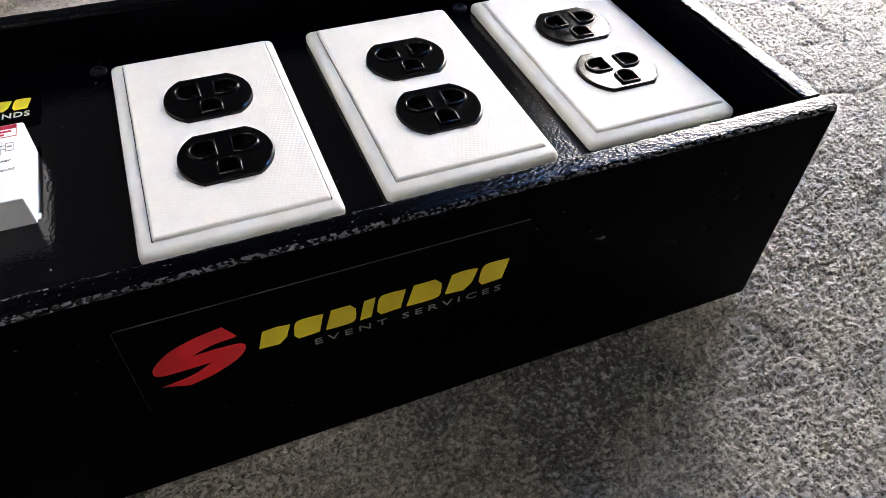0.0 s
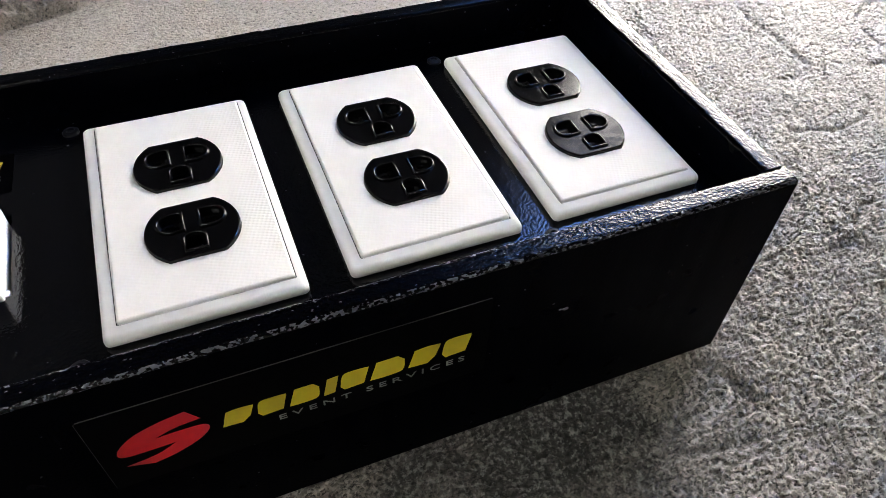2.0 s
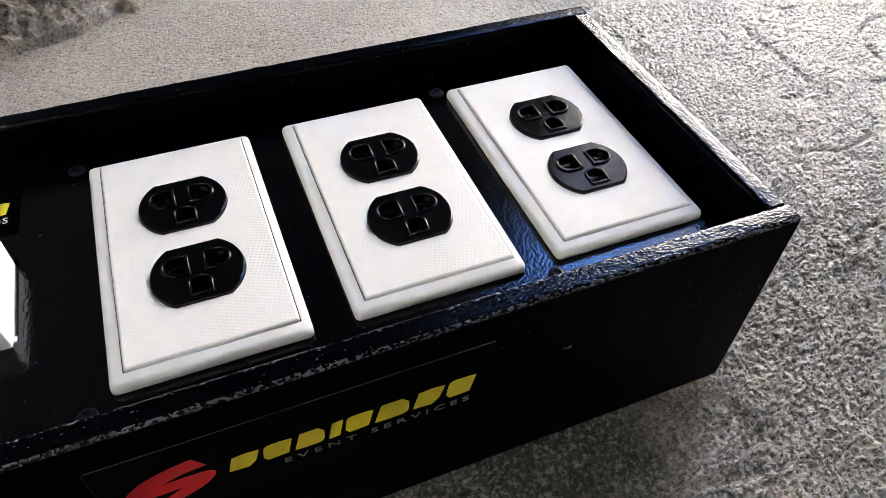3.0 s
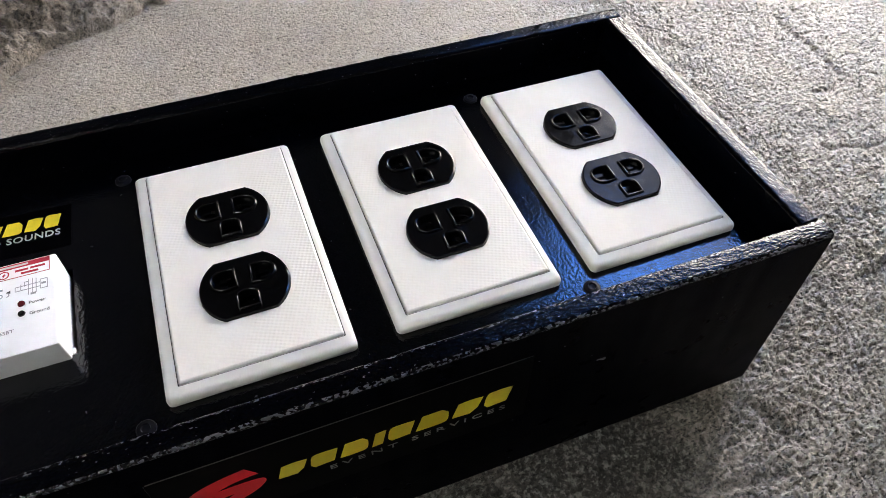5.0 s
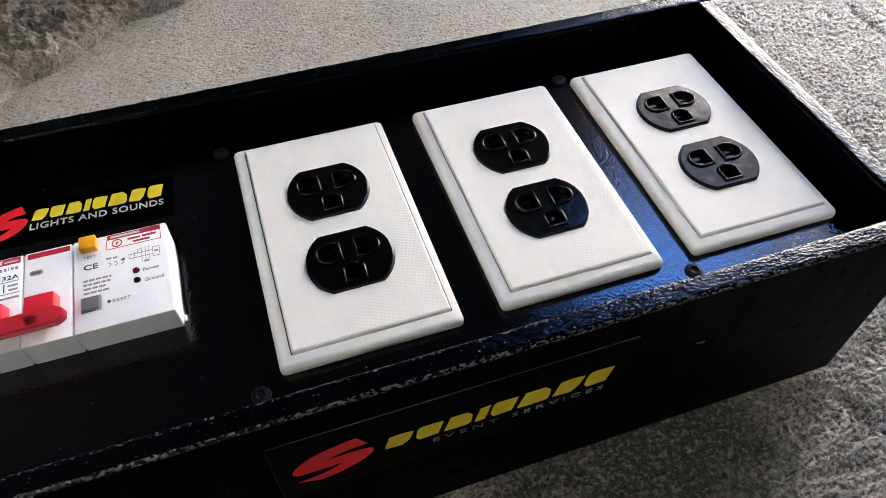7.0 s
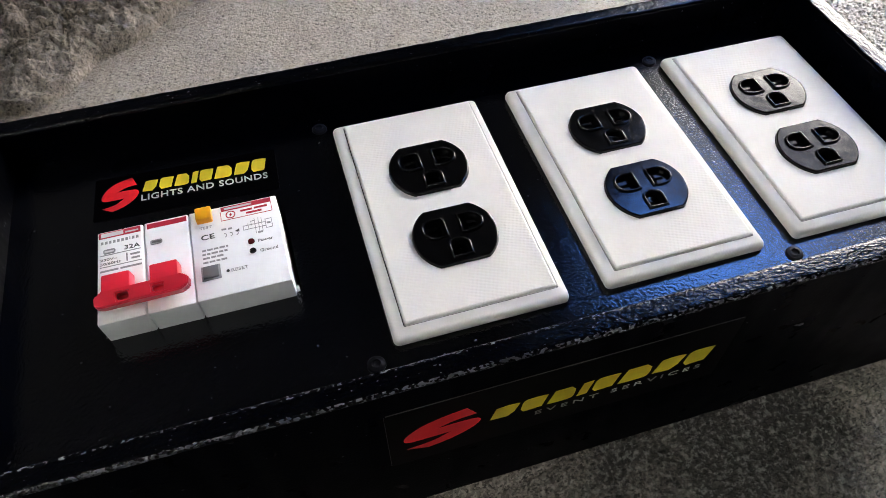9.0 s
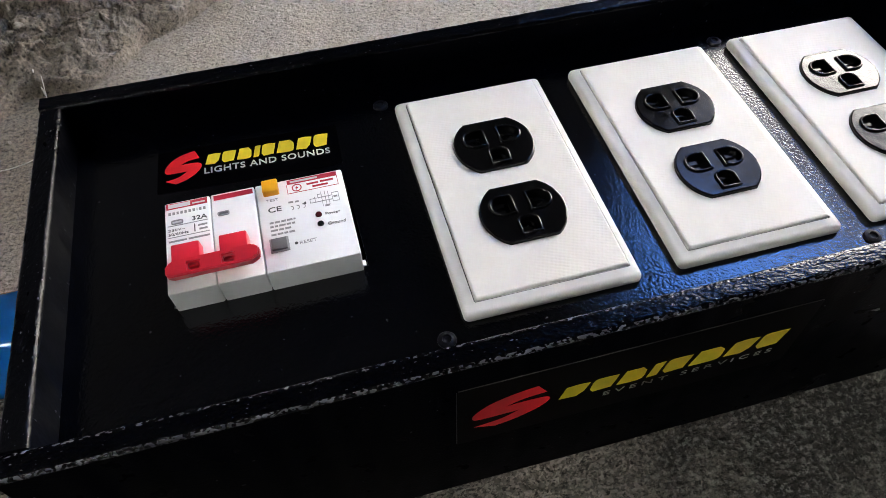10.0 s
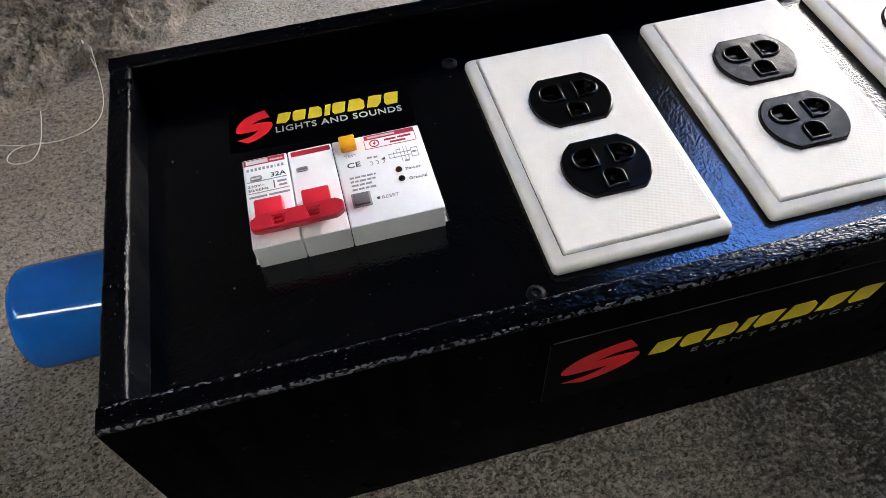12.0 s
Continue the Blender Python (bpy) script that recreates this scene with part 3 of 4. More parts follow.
# a bead of paint in the inner corner and two chips on the front wall
bead = cyl(X1 - WALL_T - 0.0002, Y1 - WALL_T - 0.0002, DECK, RIM - 0.004, 0.0011, 0.0004, 14)
part("paint_bead", bead, PAINT, power_box, "bead of paint in the corner")
for cx, cz, rr in ((0.1259, 0.0748, 0.0011), (0.1236, 0.0752, 0.0006)):
    bm = bmesh.new()
    bmesh.ops.create_icosphere(bm, subdivisions=2, radius=rr)
    for v in bm.verts:
        v.co = Vector((v.co.x * 1.3, v.co.y * 0.35, v.co.z * 0.7)) * (1 + 0.3 * noise.noise(v.co * 1500))
    bm.transform(pose(cx, Y0, cz))
    part("paint_chip", bm, GREY, power_box, "small grey chip in the paint")

# stickers with an emblem and wording
def curve_pts(ctrl, n=6):
    """A closed smooth outline; a point with a third value stays a corner."""
    out = []
    k = len(ctrl)
    for i in range(k):
        p0, p1, p2, p3 = (ctrl[(i + j - 1) % k] for j in range(4))
        if len(p1) > 2:
            p0 = p1
        if len(p2) > 2:
            p3 = p2
        for j in range(n):
            t = j / n
            out.append(tuple(0.5 * (2 * p1[q] + (p2[q] - p0[q]) * t + (2 * p0[q] - 5 * p1[q] + 4 * p2[q] - p3[q]) * t * t + (3 * p1[q] - p0[q] - 3 * p2[q] + p3[q]) * t ** 3) for q in (0, 1)))
    return out


SWOOSH = [(0.82, 1.0, 0), (0.95, 0.74, 0), (0.66, 0.70), (0.42, 0.585, 0), (0.70, 0.60), (0.96, 0.57), (1.0, 0.44), (0.86, 0.25), (0.58, 0.08), (0.31, 0.0, 0), (0.03, 0.13, 0), (0.38, 0.20), (0.62, 0.36, 0), (0.34, 0.35), (0.08, 0.36), (0.0, 0.44), (0.05, 0.60), (0.24, 0.80), (0.52, 0.93)]


SLABS = (
    [(0.0, 0.06, 0), (0.72, 0.0, 0), (0.94, 0.30, 0), (1.0, 0.94, 0), (0.50, 1.0), (0.04, 0.95, 0)],
    [(0.03, 0.22, 0), (0.22, 0.0, 0), (0.96, 0.05, 0), (0.97, 0.96, 0), (0.40, 1.0), (0.0, 0.90)],
    [(0.0, 0.03, 0), (0.55, 0.0), (1.0, 0.10), (0.95, 0.72, 0), (0.70, 1.0, 0), (0.05, 1.0, 0)],
    [(0.08, 0.0, 0), (0.92, 0.03, 0), (0.88, 1.0, 0), (0.05, 0.96, 0)],
)


def blocks(widths, x0, x1, y0, y1, rise, slant):
    """A row of plain slanted slabs that grow a little along the row."""
    total = sum(widths)
    x, out = x0, []
    for k, w in enumerate(widths):
        rim = SLABS[3] if w < 0.7 else SLABS[k % 3]
        wd = (x1 - x0) * w / total
        h = y1 - y0 + rise * (x - x0) / (x1 - x0)
        put = lambda pts: [(x + wd * (0.03 + 0.84 * px) + slant * h * py, y0 + h * py) for px, py in pts]
        out.append([put(curve_pts(rim, 4))])
        x += wd
    return out


WIDTHS = (1.1, 1.1, 1.15, 0.55, 1.1, 1.4, 1.2, 1.2)
# on the front wall: x along the wall, y up
FRONT = pose(0, Y0 - 0.0002, 0, 90)
sticker = part("sticker", plate2d([rounded(-0.0400, 0.0940, 0.0520, 0.0955, 0.001)], 0, 0.0003, FRONT), VINYL_BLACK, power_box, "glossy black vinyl sticker with red and yellow emblem")
part("cut_edge", plate2d([[(-0.0395, 0.09555), (0.0935, 0.09555), (0.0935, 0.09575), (-0.0395, 0.09575)]], 0, 0.00028, FRONT), EDGE, sticker, "pale cut edge of the vinyl")
part("cut_edge", plate2d([[(-0.0402, 0.0525), (-0.04005, 0.0525), (-0.04005, 0.0950), (-0.0402, 0.0950)]], 0, 0.0001, FRONT), INK, sticker, "dull cut edge of the vinyl")
E1 = FRONT @ Matrix.Translation((-0.0345, 0.0612, 0)) @ Matrix.Diagonal((0.0285, 0.0240, 1, 1))
part("emblem", plate2d([curve_pts(SWOOSH)], 0.0003, 0.00042, E1), VINYL_RED, sticker, "red curling double blade")
for pts in blocks(WIDTHS, -0.0025, 0.0868, 0.0688, 0.0778, 0.0018, 0.22):
    part("emblem_block", plate2d(pts, 0.0003, 0.00042, FRONT), VINYL_YELLOW, sticker, "yellow slanted block")
lettering("wording", "EVENT SERVICES", FRONT @ Matrix.Translation((0.0160, 0.0628, 0.00036)), 0.0690, VINYL_GREY, sticker, 0.0030, 1.5)

# on the panel above the breaker
TOP = pose(-0.0948, 0.1275, DECK, 0, 0, -2.4)
sticker = part("sticker", plate2d([rounded(-0.0380, 0.0378, -0.0118, 0.0122, 0.001)], 0, 0.0003, TOP), VINYL_BLACK, power_box, "glossy black vinyl sticker with red and yellow emblem")
E2 = TOP @ Matrix.Translation((-0.0352, -0.0078, 0)) @ Matrix.Diagonal((0.0150, 0.0180, 1, 1))
part("emblem", plate2d([curve_pts(SWOOSH)], 0.0003, 0.00042, E2), VINYL_RED, sticker, "red curling double blade")
for pts in blocks(WIDTHS, -0.0188, 0.0335, 0.0004, 0.0066, 0.0014, 0.18):
    part("emblem_block", plate2d(pts, 0.0003, 0.00042, TOP), VINYL_YELLOW, sticker, "yellow slanted block")
lettering("wording", "LIGHTS AND SOUNDS", TOP @ Matrix.Translation((-0.0190, -0.0045, 0.00036)), 0.0525, VINYL_WHITE, sticker, 0.0034, 1.1, 0.01)


# ---- outlet plates ----
PW, PH = 0.0668, 0.1146
OUTLETS = (0.0190, -0.0186)


def outlet_outline(cx, cy, grow=0.0):
    R, F = 0.0168 + grow, 0.0138 + grow
    a = math.asin(F / R)
    return [(cx + R * math.cos(t), cy + R * math.sin(t)) for q in (0.0, math.pi) for t in [q - a + 2 * a * k / 14 for k in range(15)]]


def d_shape(side):
    """A slot recess, straight towards the middle and round outside; side -1 or 1."""
    pts = [(3.4, -0.4), (7.0, -0.4)]
    pts += [(7.0 + 4.6 * math.cos(a), 3.8 + 4.2 * math.sin(a)) for a in [radians(-72 + 144 * i / 10) for i in range(11)]]
    pts += [(7.0, 8.0), (3.4, 8.0)]
    pts = [(side * x * 0.001, y * 0.001) for x, y in pts]
    return pts if side > 0 else pts[::-1]


def arch():
    pts = [(-3.5, -10.8), (3.5, -10.8), (3.5, -5.8)]
    pts += [(3.5 * math.cos(a), -5.8 + 2.4 * math.sin(a)) for a in [radians(180 * i / 8) for i in range(1, 8)]]
    pts += [(-3.5, -5.8)]
    return [(x * 0.001, y * 0.001) for x, y in pts]


def lip(outline, z, wide, high):
    """A low raised lip that runs round an outline."""
    n = len(outline)
    rings = []
    for i in range(n):
        p, a, c = Vector(outline[i]), Vector(outline[i - 1]), Vector(outline[(i + 1) % n])
        t = (c - a).normalized()
        q = Vector((t.y, -t.x))
        rings.append([(p.x + q.x * wide * k, p.y + q.y * wide * k, z + high * h) for k, h in ((-0.12, -0.8), (-0.08, 0.45), (0.08, 0.85), (0.35, 1.0), (0.62, 0.88), (0.85, 0.5), (1.0, -0.3))])
    return loft(rings, close=True)


def tee(side):
    pts = [(4.6, 0.2), (6.2, 0.2), (6.2, 2.8), (9.4, 2.8), (9.4, 4.3), (6.2, 4.3), (6.2, 6.8), (4.6, 6.8)]
    pts = [(side * x * 0.001, y * 0.001) for x, y in pts]
    return pts if side > 0 else pts[::-1]


def outlet_plate():
    p = thing("outlet_plate", 0, 0, 0, "white plastic wall plate with two black power outlets on the box", "outlet plate", "outlet plates on the box")
    w, h = PW / 2, PH / 2
    lay = lambda inset, z, r, n=5: [(x, y, z) for x, y in rounded(-w + inset, w - inset, -h + inset, h - inset, r, n)]
    inner = lambda grow, z: [(x, y, z) for x, y in rounded(-w + 0.0047 + grow, w - 0.0032 - grow, -h + 0.0048 + grow, h - 0.0026 - grow, 0.0006)]
    rings = [lay(0.0009, 0, 0.0018), lay(0.0004, 0.0004, 0.0020), lay(0, 0.0009, 0.0022), lay(0, 0.0026, 0.0022), lay(0.0003, 0.0036, 0.0022), lay(0.0010, 0.0043, 0.0018), lay(0.0018, 0.0046, 0.0014), inner(0.0, 0.0048), inner(0.00005, 0.0010), inner(0.0, 0.0)]
    part("frame", loft(rings, close=True), FRAME, p, smooth=50)
    flat = lambda inset, r: rounded(-w + 0.0051 + inset, w - 0.0036 - inset, -h + 0.0052 + inset, h - 0.0029 - inset, r, 4)
    fl = lambda inset, z, r: [(x, y, z) for x, y in flat(inset, r)]
    bm = plate2d([flat(0.0009, 0.0005)] + [outlet_outline(0.0008, dy, 0.0002) for dy in OUTLETS], 0.0030, 0.0059)
    merge(bm, loft([fl(0, 0.0010, 0.0007), fl(0, 0.0052, 0.0007), fl(0.0003, 0.0057, 0.0006), fl(0.0009, 0.0059, 0.0005)], cap=False))
    bmesh.ops.remove_doubles(bm, verts=bm.verts[:], dist=0.00001)
    part("face_plate", bm, PLATE, p, smooth=50)
    # a dark ring laid in the groove stands for its deep shade
    groove = lambda inset: rounded(-w + 0.0046 + inset, w - 0.0031 - inset, -h + 0.0047 + inset, h - 0.0025 - inset, 0.0005)
    part("seam", plate2d([groove(0.0), groove(0.0009)], 0.0038, 0.0044), SEAM, p, "dark strip standing for shade in the seam round the face")
    top, base = 0.0072, 0.0040
    for dy in OUTLETS:
        o = part("outlet", outlet_face(0.0008, dy, base, top), OUTLET, p, "glossy black outlet with three slots", smooth=40)
        for s in (d_shape(-1), d_shape(1), arch()):
            bm = lip(s, top, 0.0012, 0.00095)
            bm.transform(Matrix.Translation((0.0008, dy, 0)))
            part("slot_lip", bm, OUTLET, o, smooth=60)
        for s, t in ((d_shape(-1), tee(-1)), (d_shape(1), tee(1))):
            bm = plate2d([s, t], top - 0.0026, top - 0.0016)
            bm.transform(Matrix.Translation((0.0008, dy, 0)))
            part("slot_floor", bm, OUTLET, o)
        bm = plate2d([arch()], top - 0.0068, top - 0.0062)
        bm.transform(Matrix.Translation((0.0008, dy, 0)))
        part("slot_floor", bm, CAVITY, o)
    return p


def outlet_face(cx, cy, z0, z1):
    R, F = 0.0168, 0.0138
    pts = outlet_outline(0, 0)
    e = 0.0006
    bm = plate2d([[(x * (1 - e / R), y * (1 - e / F)) for x, y in pts], d_shape(-1), d_shape(1), arch()], z0, z1)
    # the rounded shoulder round the face
    ring = lambda k, z: [(x * (1 - k / R), y * (1 - k / F), z) for x, y in pts]
    merge(bm, loft([ring(0.0, z0), ring(0.0, z1 - e), ring(e * 0.3, z1 - e * 0.3), ring(e, z1)], cap=False))
    bmesh.ops.remove_doubles(bm, verts=bm.verts[:], dist=0.00001)
    bm.transform(Matrix.Translation((cx, cy, 0)))
    return bm


plate = outlet_plate()
PLATES = ((0.0036, 0.0826, 0.0), (0.0853, 0.0832, 0.0), (0.1656, 0.0838, 0.0))
plate.matrix_basis = pose(PLATES[0][0], PLATES[0][1], DECK)
for x, y, a in PLATES[1:]:
    copy_thing(plate, pose(x, y, DECK, 0, 0, a))


# ---- circuit breaker ----
TOPZ = 0.1045
breaker = thing("circuit_breaker", BX0, BY0, DECK, "white three module circuit breaker with red handle set in the panel", "circuit breaker")


def on_breaker(name, bm, mat, label="", smooth=35, parent=None):
    bm.transform(Matrix.Translation((-BX0, -BY0, -DECK)))
    return part(name, bm, mat, parent or breaker, label, smooth)


MODS = (BX0, -0.1101, -0.0932, BX1)
bodies = []
for k in range(3):
    bm = box(MODS[k] + 0.00015, MODS[k + 1] - 0.00015, BY0, BY1, DECK - 0.03, TOPZ, 0.0007, 3)
    for v in bm.verts:
        if v.co.y < BY0 + 0.002 and v.co.z > DECK:
            v.co.y -= 0.0040 * (v.co.z - DECK) / (TOPZ - DECK)
    bodies.append(on_breaker("module", bm, BREAKER_WHITE))


def strip(name, x0, x1, y0, y1, mat, k, label="", tilt=0.0, hgt=0.00012):
    cx, cy = (x0 + x1) / 2, (y0 + y1) / 2
    bm = plate2d([[(x0 - cx, y0 - cy), (x1 - cx, y0 - cy), (x1 - cx, y1 - cy), (x0 - cx, y1 - cy)]], 0, hgt, pose(cx, cy, TOPZ, 0, 0, tilt))
    return on_breaker(name, bm, mat, label, parent=bodies[k])


def words(text, x, y, width, height, mat, k, bold=0.0):
    return lettering("wording", text, Matrix.Translation((x - BX0, y - BY0, TOPZ + 0.0001 - DECK)), width, mat, bodies[k], height, 1.0, bold)


strip("red_band", -0.1264, -0.1112, 0.0961, 0.0990, INK_RED, 0, "red printed band")
strip("mark", -0.1256, -0.1175, 0.0966, 0.0985, VINYL_WHITE, 0, "white bar", hgt=0.0002)
strip("mark", -0.1168, -0.1120, 0.0969, 0.0976, VINYL_WHITE, 0, "white bar", hgt=0.0002)
x = -0.1257
for w in (0.0012, 0.0012, 0.0011, 0.0012, 0.0012, 0.0012, 0.0012, 0.0006, 0.0012, 0.0012):
    strip("mark", x, x + w - 0.0003, 0.0932, 0.0945, INK_PALE, 0)
    x += w + 0.0003
words("32A", -0.1172, 0.0886, 0.0056, 0.0021, INK, 0, 0.01)
strip("line", -0.1260, -0.1114, 0.0876, 0.0879, INK_PALE, 0)
strip("line", -0.1260, -0.1110, 0.0820, 0.0823, INK_PALE, 0)
for a, c, y in ((-0.1152, -0.1118, 0.0854), (-0.1148, -0.1118, 0.0835), (-0.1259, -0.1195, 0.0798), (-0.1188, -0.1112, 0.0798)):
    strip("mark", a, c, y, y + 0.0008, INK_PALE, 0)
words("230V~", -0.1259, 0.0850, 0.0060, 0.0011, INK, 0)
words("50/60Hz", -0.1259, 0.0830, 0.0072, 0.0012, INK, 0)
strip("mark", -0.1166, -0.1162, 0.0830, 0.0868, INK, 0)
strip("red_band", -0.1088, -0.0940, 0.0962, 0.0986, INK_RED, 1, "red printed band")
for cx, cy, k in ((-0.1226, 0.0893, 0), (-0.1056, 0.0889, 1)):
    on_breaker("indicator_frame", plate2d([rounded(cx - 0.0022, cx + 0.0022, cy - 0.0010, cy + 0.0010, 0.0008), rounded(cx - 0.0017, cx + 0.0017, cy - 0.00055, cy + 0.00055, 0.0004)], TOPZ - 0.0004, TOPZ + 0.00035), INK_PALE, parent=bodies[k])
    on_breaker("indicator_window", plate2d([rounded(cx - 0.0017, cx + 0.0017, cy - 0.00055, cy + 0.00055, 0.0004)], TOPZ - 0.0003, TOPZ + 0.0001), VINYL_WHITE if k == 0 else GREY, parent=bodies[k])
# third module: band, warning frame, diagram, wording
strip("red_band", -0.0808, -0.0615, 0.0967, 0.0989, INK_RED, 2, "red printed band")
strip("mark", -0.0796, -0.0690, 0.0973, 0.0982, VINYL_WHITE, 2, hgt=0.0002)
for d in ((-0.0812, -0.0810, 0.0922, 0.0966), (-0.0617, -0.0615, 0.0920, 0.0966), (-0.0812, -0.0615, 0.0919, 0.0921)):
    strip("line", *d, INK_RED, 2)
n = 20
circ = lambda r: [(-0.0774 + r * math.cos(2 * math.pi * i / n), 0.0944 + r * math.sin(2 * math.pi * i / n)) for i in range(n)]
on_breaker("warning_ring", plate2d([circ(0.0019), circ(0.0015)], TOPZ, TOPZ + 0.00012), INK_RED, parent=bodies[2])
on_breaker("warning_bolt", plate2d([[(-0.0770, 0.0955), (-0.0780, 0.0942), (-0.0775, 0.0942), (-0.0778, 0.0932), (-0.0767, 0.0946), (-0.0772, 0.0946)]], TOPZ, TOPZ + 0.00012), INK_RED, parent=bodies[2])
for a, c, y in ((-0.0735, -0.0690, 0.0947), (-0.0683, -0.0632, 0.0948), (-0.0715, -0.0655, 0.0930)):
    strip("mark", a, c, y, y + 0.0009, INK_RED, 2)
words("TEST", -0.0895, 0.0898, 0.0046, 0.0012, INK_PALE, 2)
words("CE", -0.0893, 0.0843, 0.0050, 0.0025, INK, 2, 0.01)
for a, c, y in ((-0.0895, -0.0799, 0.0788), (-0.0895, -0.0803, 0.0769), (-0.0895, -0.0820, 0.0750), (-0.0895, -0.0807, 0.0730)):
    x = a
    while x < c:
        w = min(rnd.uniform(0.0012, 0.0026), c - x)
        strip("mark", x, x + w, y, y + 0.0008, INK_PALE, 2)
        x += w + 0.0004
for d in ((-0.0690, -0.0688, 0.0822, 0.0898), (-0.0676, -0.0674, 0.0822, 0.0898), (-0.0664, -0.0662, 0.0826, 0.0894), (-0.0650, -0.0648, 0.0838, 0.0882), (-0.0626, -0.0624, 0.0838, 0.0882), (-0.0650, -0.0624, 0.0881, 0.0883), (-0.0650, -0.0624, 0.0837, 0.0839), (-0.0735, -0.0650, 0.0869, 0.0871), (-0.0735, -0.0650, 0.0849, 0.0851), (-0.0735, -0.0733, 0.0849, 0.0871), (-0.0716, -0.0714, 0.0853, 0.0878), (-0.0704, -0.0690, 0.0886, 0.0888), (-0.0704, -0.0702, 0.0866, 0.0888), (-0.0815, -0.0797, 0.0872, 0.0880), (-0.0790, -0.0776, 0.0870, 0.0878), (-0.0682, -0.0664, 0.0820, 0.0828), (-0.0645, -0.0630, 0.0858, 0.0866)):
    strip("line", *d, INK_PALE, 2)
on_breaker("arrow", plate2d([[(-0.0765, 0.0856), (-0.0750, 0.0850), (-0.0750, 0.0864)]], TOPZ, TOPZ + 0.00012), INK, parent=bodies[2])
for kx in range(3):
    cx = -0.0808 + 0.0022 * kx
    wig = [(cx + r * math.cos(radians(t)), 0.0845 + r * math.sin(radians(t))) for r, ts in ((0.0011, range(-80, 91, 34)), (0.0008, range(90, -81, -34))) for t in ts]
    on_breaker("coil_mark", plate2d([wig], TOPZ, TOPZ + 0.00012), INK_PALE, parent=bodies[2])
words("Power", -0.0688, 0.0777, 0.0056, 0.0013, INK, 2)
words("Ground", -0.0686, 0.0727, 0.0066, 0.0014, INK, 2)
words("RESET", -0.0799, 0.0666, 0.0062, 0.0014, INK_PALE, 2)
for cx, cy, mt, lb in ((-0.0713, 0.0787, LED_RED, "dark red indicator lens"), (-0.0712, 0.0741, LED_BLACK, "black indicator lens")):
    on_breaker("indicator_light", cyl(cx, cy, TOPZ - 0.001, TOPZ + 0.0007, 0.0013, 0.0006, 18), mt, lb, parent=bodies[2])
on_breaker("reset_dot", cyl(-0.0811, 0.0675, TOPZ - 0.001, TOPZ + 0.0002, 0.0006, 0.0001, 14), INK, parent=bodies[2])
bm = box(-0.0902, -0.0842, 0.0928, 0.0990, TOPZ - 0.002, TOPZ + 0.0028, 0.0005)
on_breaker("test_button", bm, YELLOW, "yellow test button")
bm = box(-0.0905, -0.0836, 0.0650, 0.0715, TOPZ - 0.0005, TOPZ + 0.0004, 0.0002)
on_breaker("button_well", bm, INK_PALE)
bm = box(-0.0899, -0.0842, 0.0656, 0.0709, TOPZ - 0.002, TOPZ + 0.0012, 0.0004)
on_breaker("reset_button", bm, GREY, "grey reset button")

# the white lower casing that shows in the gaps of the cutout
on_breaker("lower_casing", box(BX1 - 0.001, BX1 + 0.0012, 0.0600, 0.0628, DECK - 0.02, DECK - 0.0002, 0.0003), BREAKER_WHITE)
on_breaker("lower_casing", box(BX0 - 0.0010, BX0 + 0.001, 0.0597, 0.0655, DECK - 0.02, DECK - 0.0006, 0.0003), BREAKER_WHITE)

# the coupled toggles: two levers and the bar with two square eyes
for a, c in ((-0.1238, -0.1140), (-0.1072, -0.0974)):
    bm = box(a, c, 0.0640, 0.0756, TOPZ - 0.001, TOPZ + 0.0056, 0.0006)
    for v in bm.verts:
        if v.co.z > TOPZ + 0.002:
            v.co.y -= 0.0016
    on_breaker("lever", bm, RED, "red toggle lever")
bar_out = [(-0.1261, 0.0010), (-0.1250, 0.0004), (-0.1238, 0.0), (-0.0966, 0.0), (-0.0956, 0.0010), (-0.0944, 0.0012), (-0.0940, 0.0046), (-0.0954, 0.0051), (-0.0960, 0.0060), (-0.1238, 0.0060), (-0.1243, 0.0050), (-0.1259, 0.0045)]
eye = lambda cx: [(cx - 0.0020, 0.0014), (cx + 0.0020, 0.0014), (cx + 0.0020, 0.0041), (cx - 0.0020, 0.0041)]
bm = plate2d([bar_out, eye(-0.1164), eye(-0.1046)], -0.0014, 0.0030, pose(0.0006, 0.0612, TOPZ + 0.0040, 16, 0, 0.8))
bmesh.ops.bevel(bm, geom=[e for e in bm.edges if len(e.link_faces) == 2 and e.calc_face_angle() > 0.6], offset=0.00045, segments=2, affect="EDGES")
on_breaker("handle_bar", bm, RED, "red plastic handle bar with two square eyes")

# ---- blue pipe stub on the end wall ----
PY, PZ, PR = 0.0846, 0.0590, 0.0208
pipe = thing("pipe_stub", X0, PY, PZ, "glossy blue plastic pipe stub on the box's end wall", "pipe")
n = 56
ringx = lambda x, r: [(x, r * math.cos(2 * math.pi * i / n), r * math.sin(2 * math.pi * i / n)) for i in range(n)]
EX = -0.0500
part("tube", loft([ringx(-0.0002, PR), ringx(EX + 0.0050, PR + 0.0002), ringx(EX + 0.0022, PR - 0.0003), ringx(EX + 0.0007, PR - 0.0014), ringx(EX, PR - 0.0030), ringx(EX + 0.0004, PR - 0.0050), ringx(EX + 0.02, PR - 0.0052), ringx(-0.0002, PR - 0.0052)], close=True), BLUE, pipe, smooth=60)
part("inner_plug", loft([ringx(EX + 0.018, PR - 0.0054), ringx(EX + 0.022, PR - 0.0054)]), VINYL_BLACK, pipe)


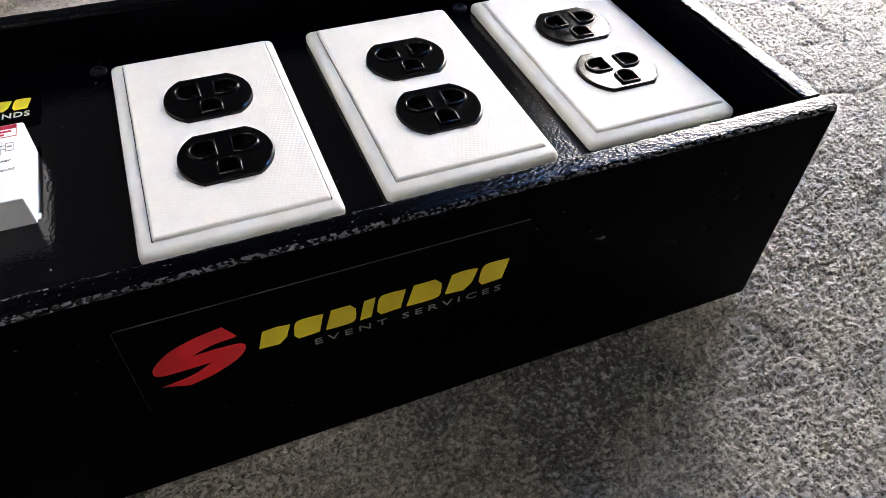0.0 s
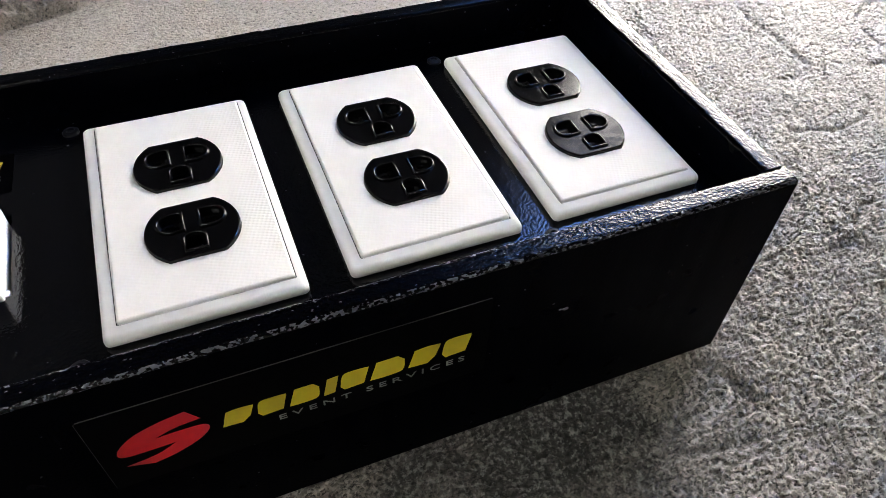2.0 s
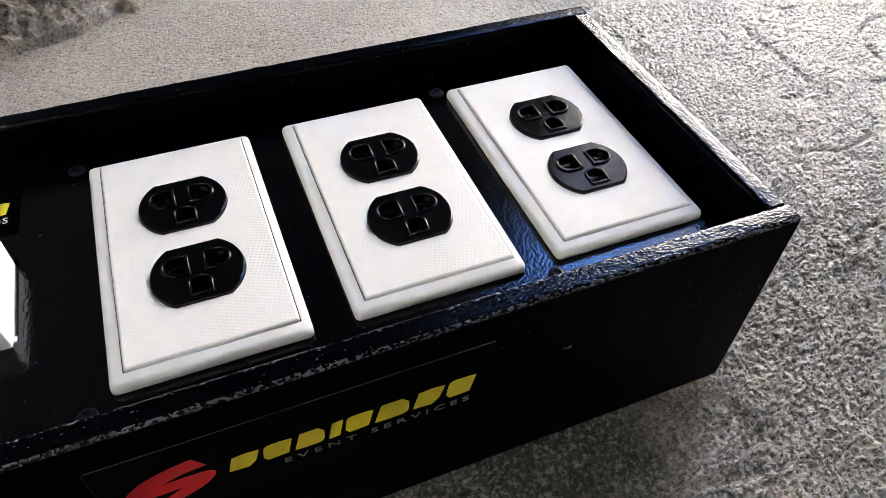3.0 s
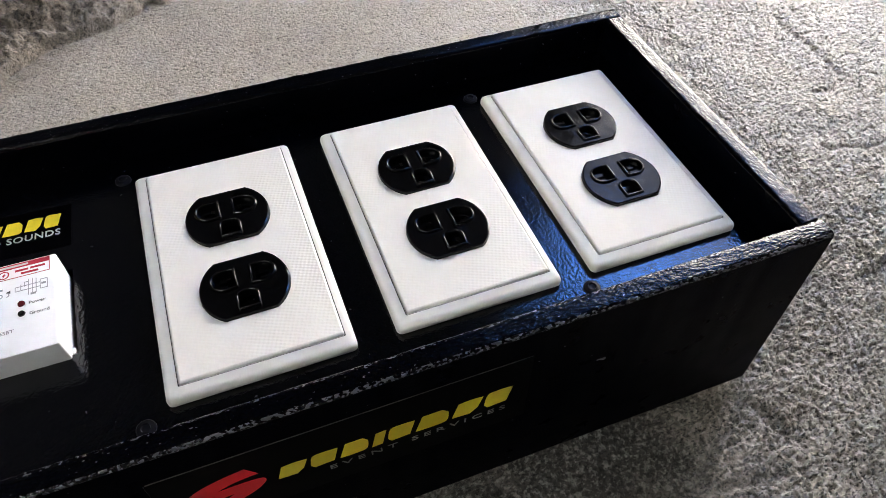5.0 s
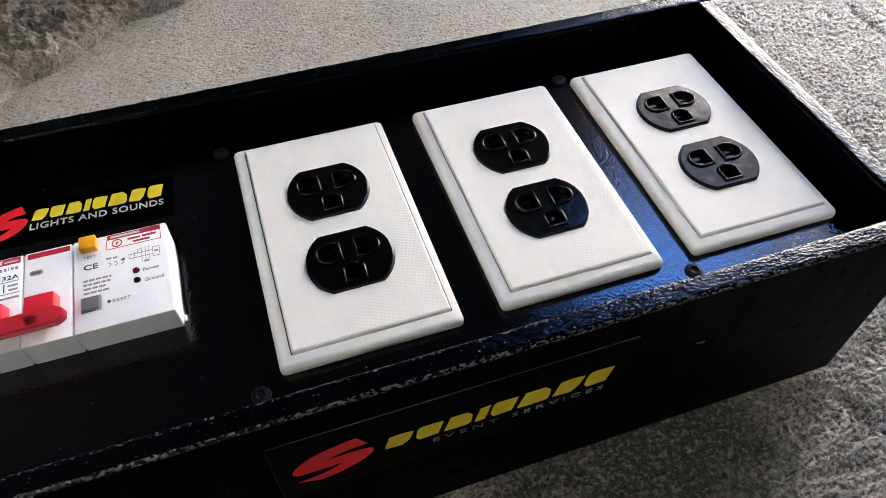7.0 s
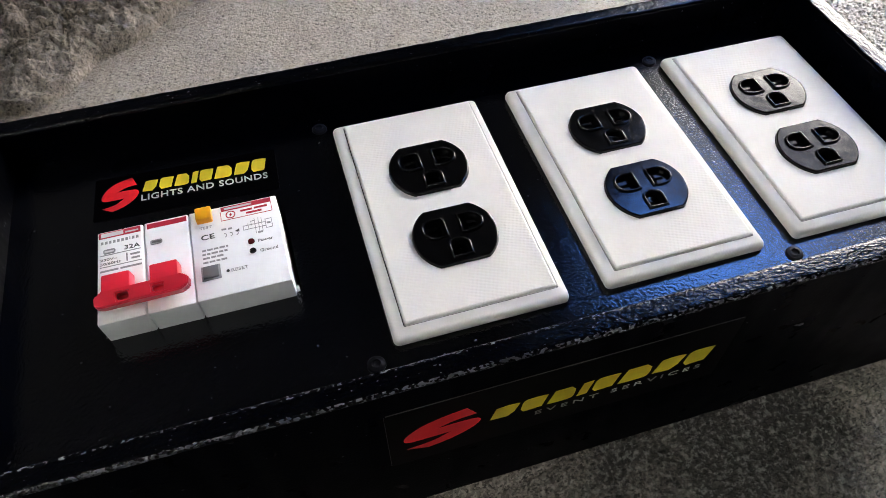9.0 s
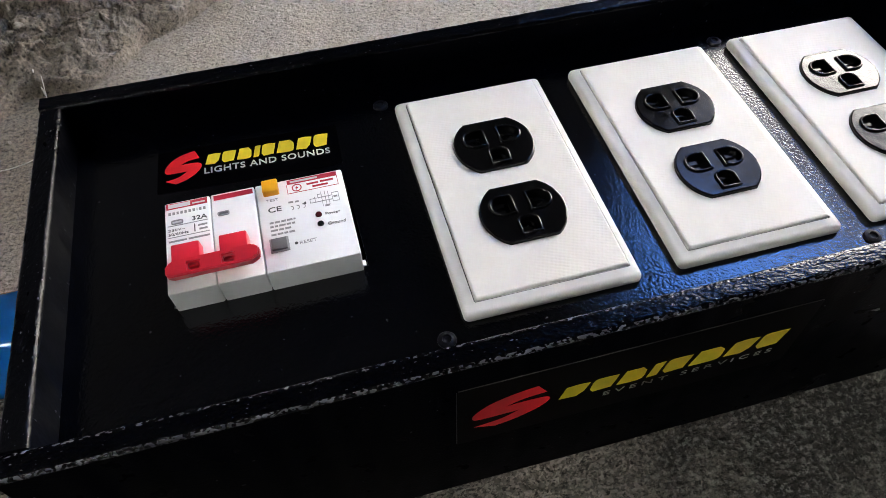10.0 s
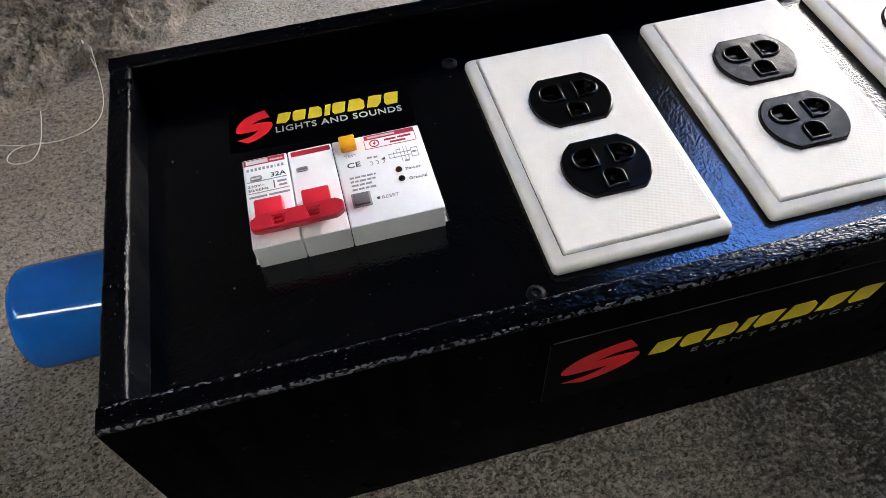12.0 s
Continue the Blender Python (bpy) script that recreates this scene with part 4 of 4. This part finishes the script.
# ---- loose fibres on the ground ----
def fibre(pts, r):
    cu = bpy.data.curves.new("fibre", "CURVE")
    cu.dimensions, cu.bevel_depth, cu.bevel_resolution, cu.resolution_u = "3D", r, 1, 6
    sp = cu.splines.new("NURBS")
    sp.points.add(len(pts) - 1)
    sp.use_endpoint_u, sp.order_u = True, 3
    for q, (x, y) in zip(sp.points, pts):
        q.co = (x, y, float(ground_height(np.array([x]), np.array([y]))[0]) + 0.0012, 1)
    tmp = new("tmp", cu)
    bpy.context.view_layer.update()
    me = bpy.data.meshes.new_from_object(tmp)
    bpy.data.objects.remove(tmp)
    me.materials.append(FIBRE)
    me.name = "loose_fibre"
    return tagged(new("loose_fibre", me), "pale curled fibre lying on the concrete", "fibre", "fibres on the ground")


fibre([(-0.2307, 0.3276), (-0.2269, 0.3002), (-0.2250, 0.2790), (-0.2275, 0.2660), (-0.2357, 0.2576), (-0.2553, 0.2545), (-0.2851, 0.2601), (-0.33, 0.262)], 0.00028)
fibre([(-0.2636, 0.2857), (-0.2605, 0.2602), (-0.2641, 0.2418), (-0.2769, 0.2425), (-0.2815, 0.2491), (-0.2752, 0.2581), (-0.2600, 0.2570)], 0.00030)
fibre([(-0.2352, 0.3320), (-0.2338, 0.3270), (-0.2318, 0.3205)], 0.00055)


# ---- small stones ----
def pebble(x, y, r, flat, seed, mat, label):
    bm = bmesh.new()
    bmesh.ops.create_icosphere(bm, subdivisions=3, radius=r)
    for v in bm.verts:
        q = v.co / r
        v.co *= 0.85 + 0.50 * noise.noise(q * 1.3 + Vector((seed, 0, 0))) + 0.30 * noise.noise(q * 3.5 + Vector((0, seed, 0)))
        v.co.z *= flat
    ob = link("pebble", bm, mat, smooth=60)
    ob.matrix_basis = pose(x, y, float(ground_height(np.array([x]), np.array([y]))[0]) + r * flat * 0.45, 0, 0, seed * 40)
    return tagged(ob, label, "pebble", "stones on the ground")


for x, y, r, flat, k in ((-0.2510, 0.2790, 0.0020, 0.6, 1), (-0.2180, 0.3520, 0.0032, 0.6, 2), (-0.2450, 0.3750, 0.0036, 0.7, 3), (-0.1980, 0.3850, 0.0030, 0.6, 4), (-0.2700, 0.3400, 0.0030, 0.6, 5)):
    pebble(x, y, r, flat, k, STONE, "small pale stone lying on the broken concrete")
pebble(-0.3010, 0.4300, 0.0110, 0.6, 6, LICHEN, "grey-green lichen covered stone on the broken concrete")
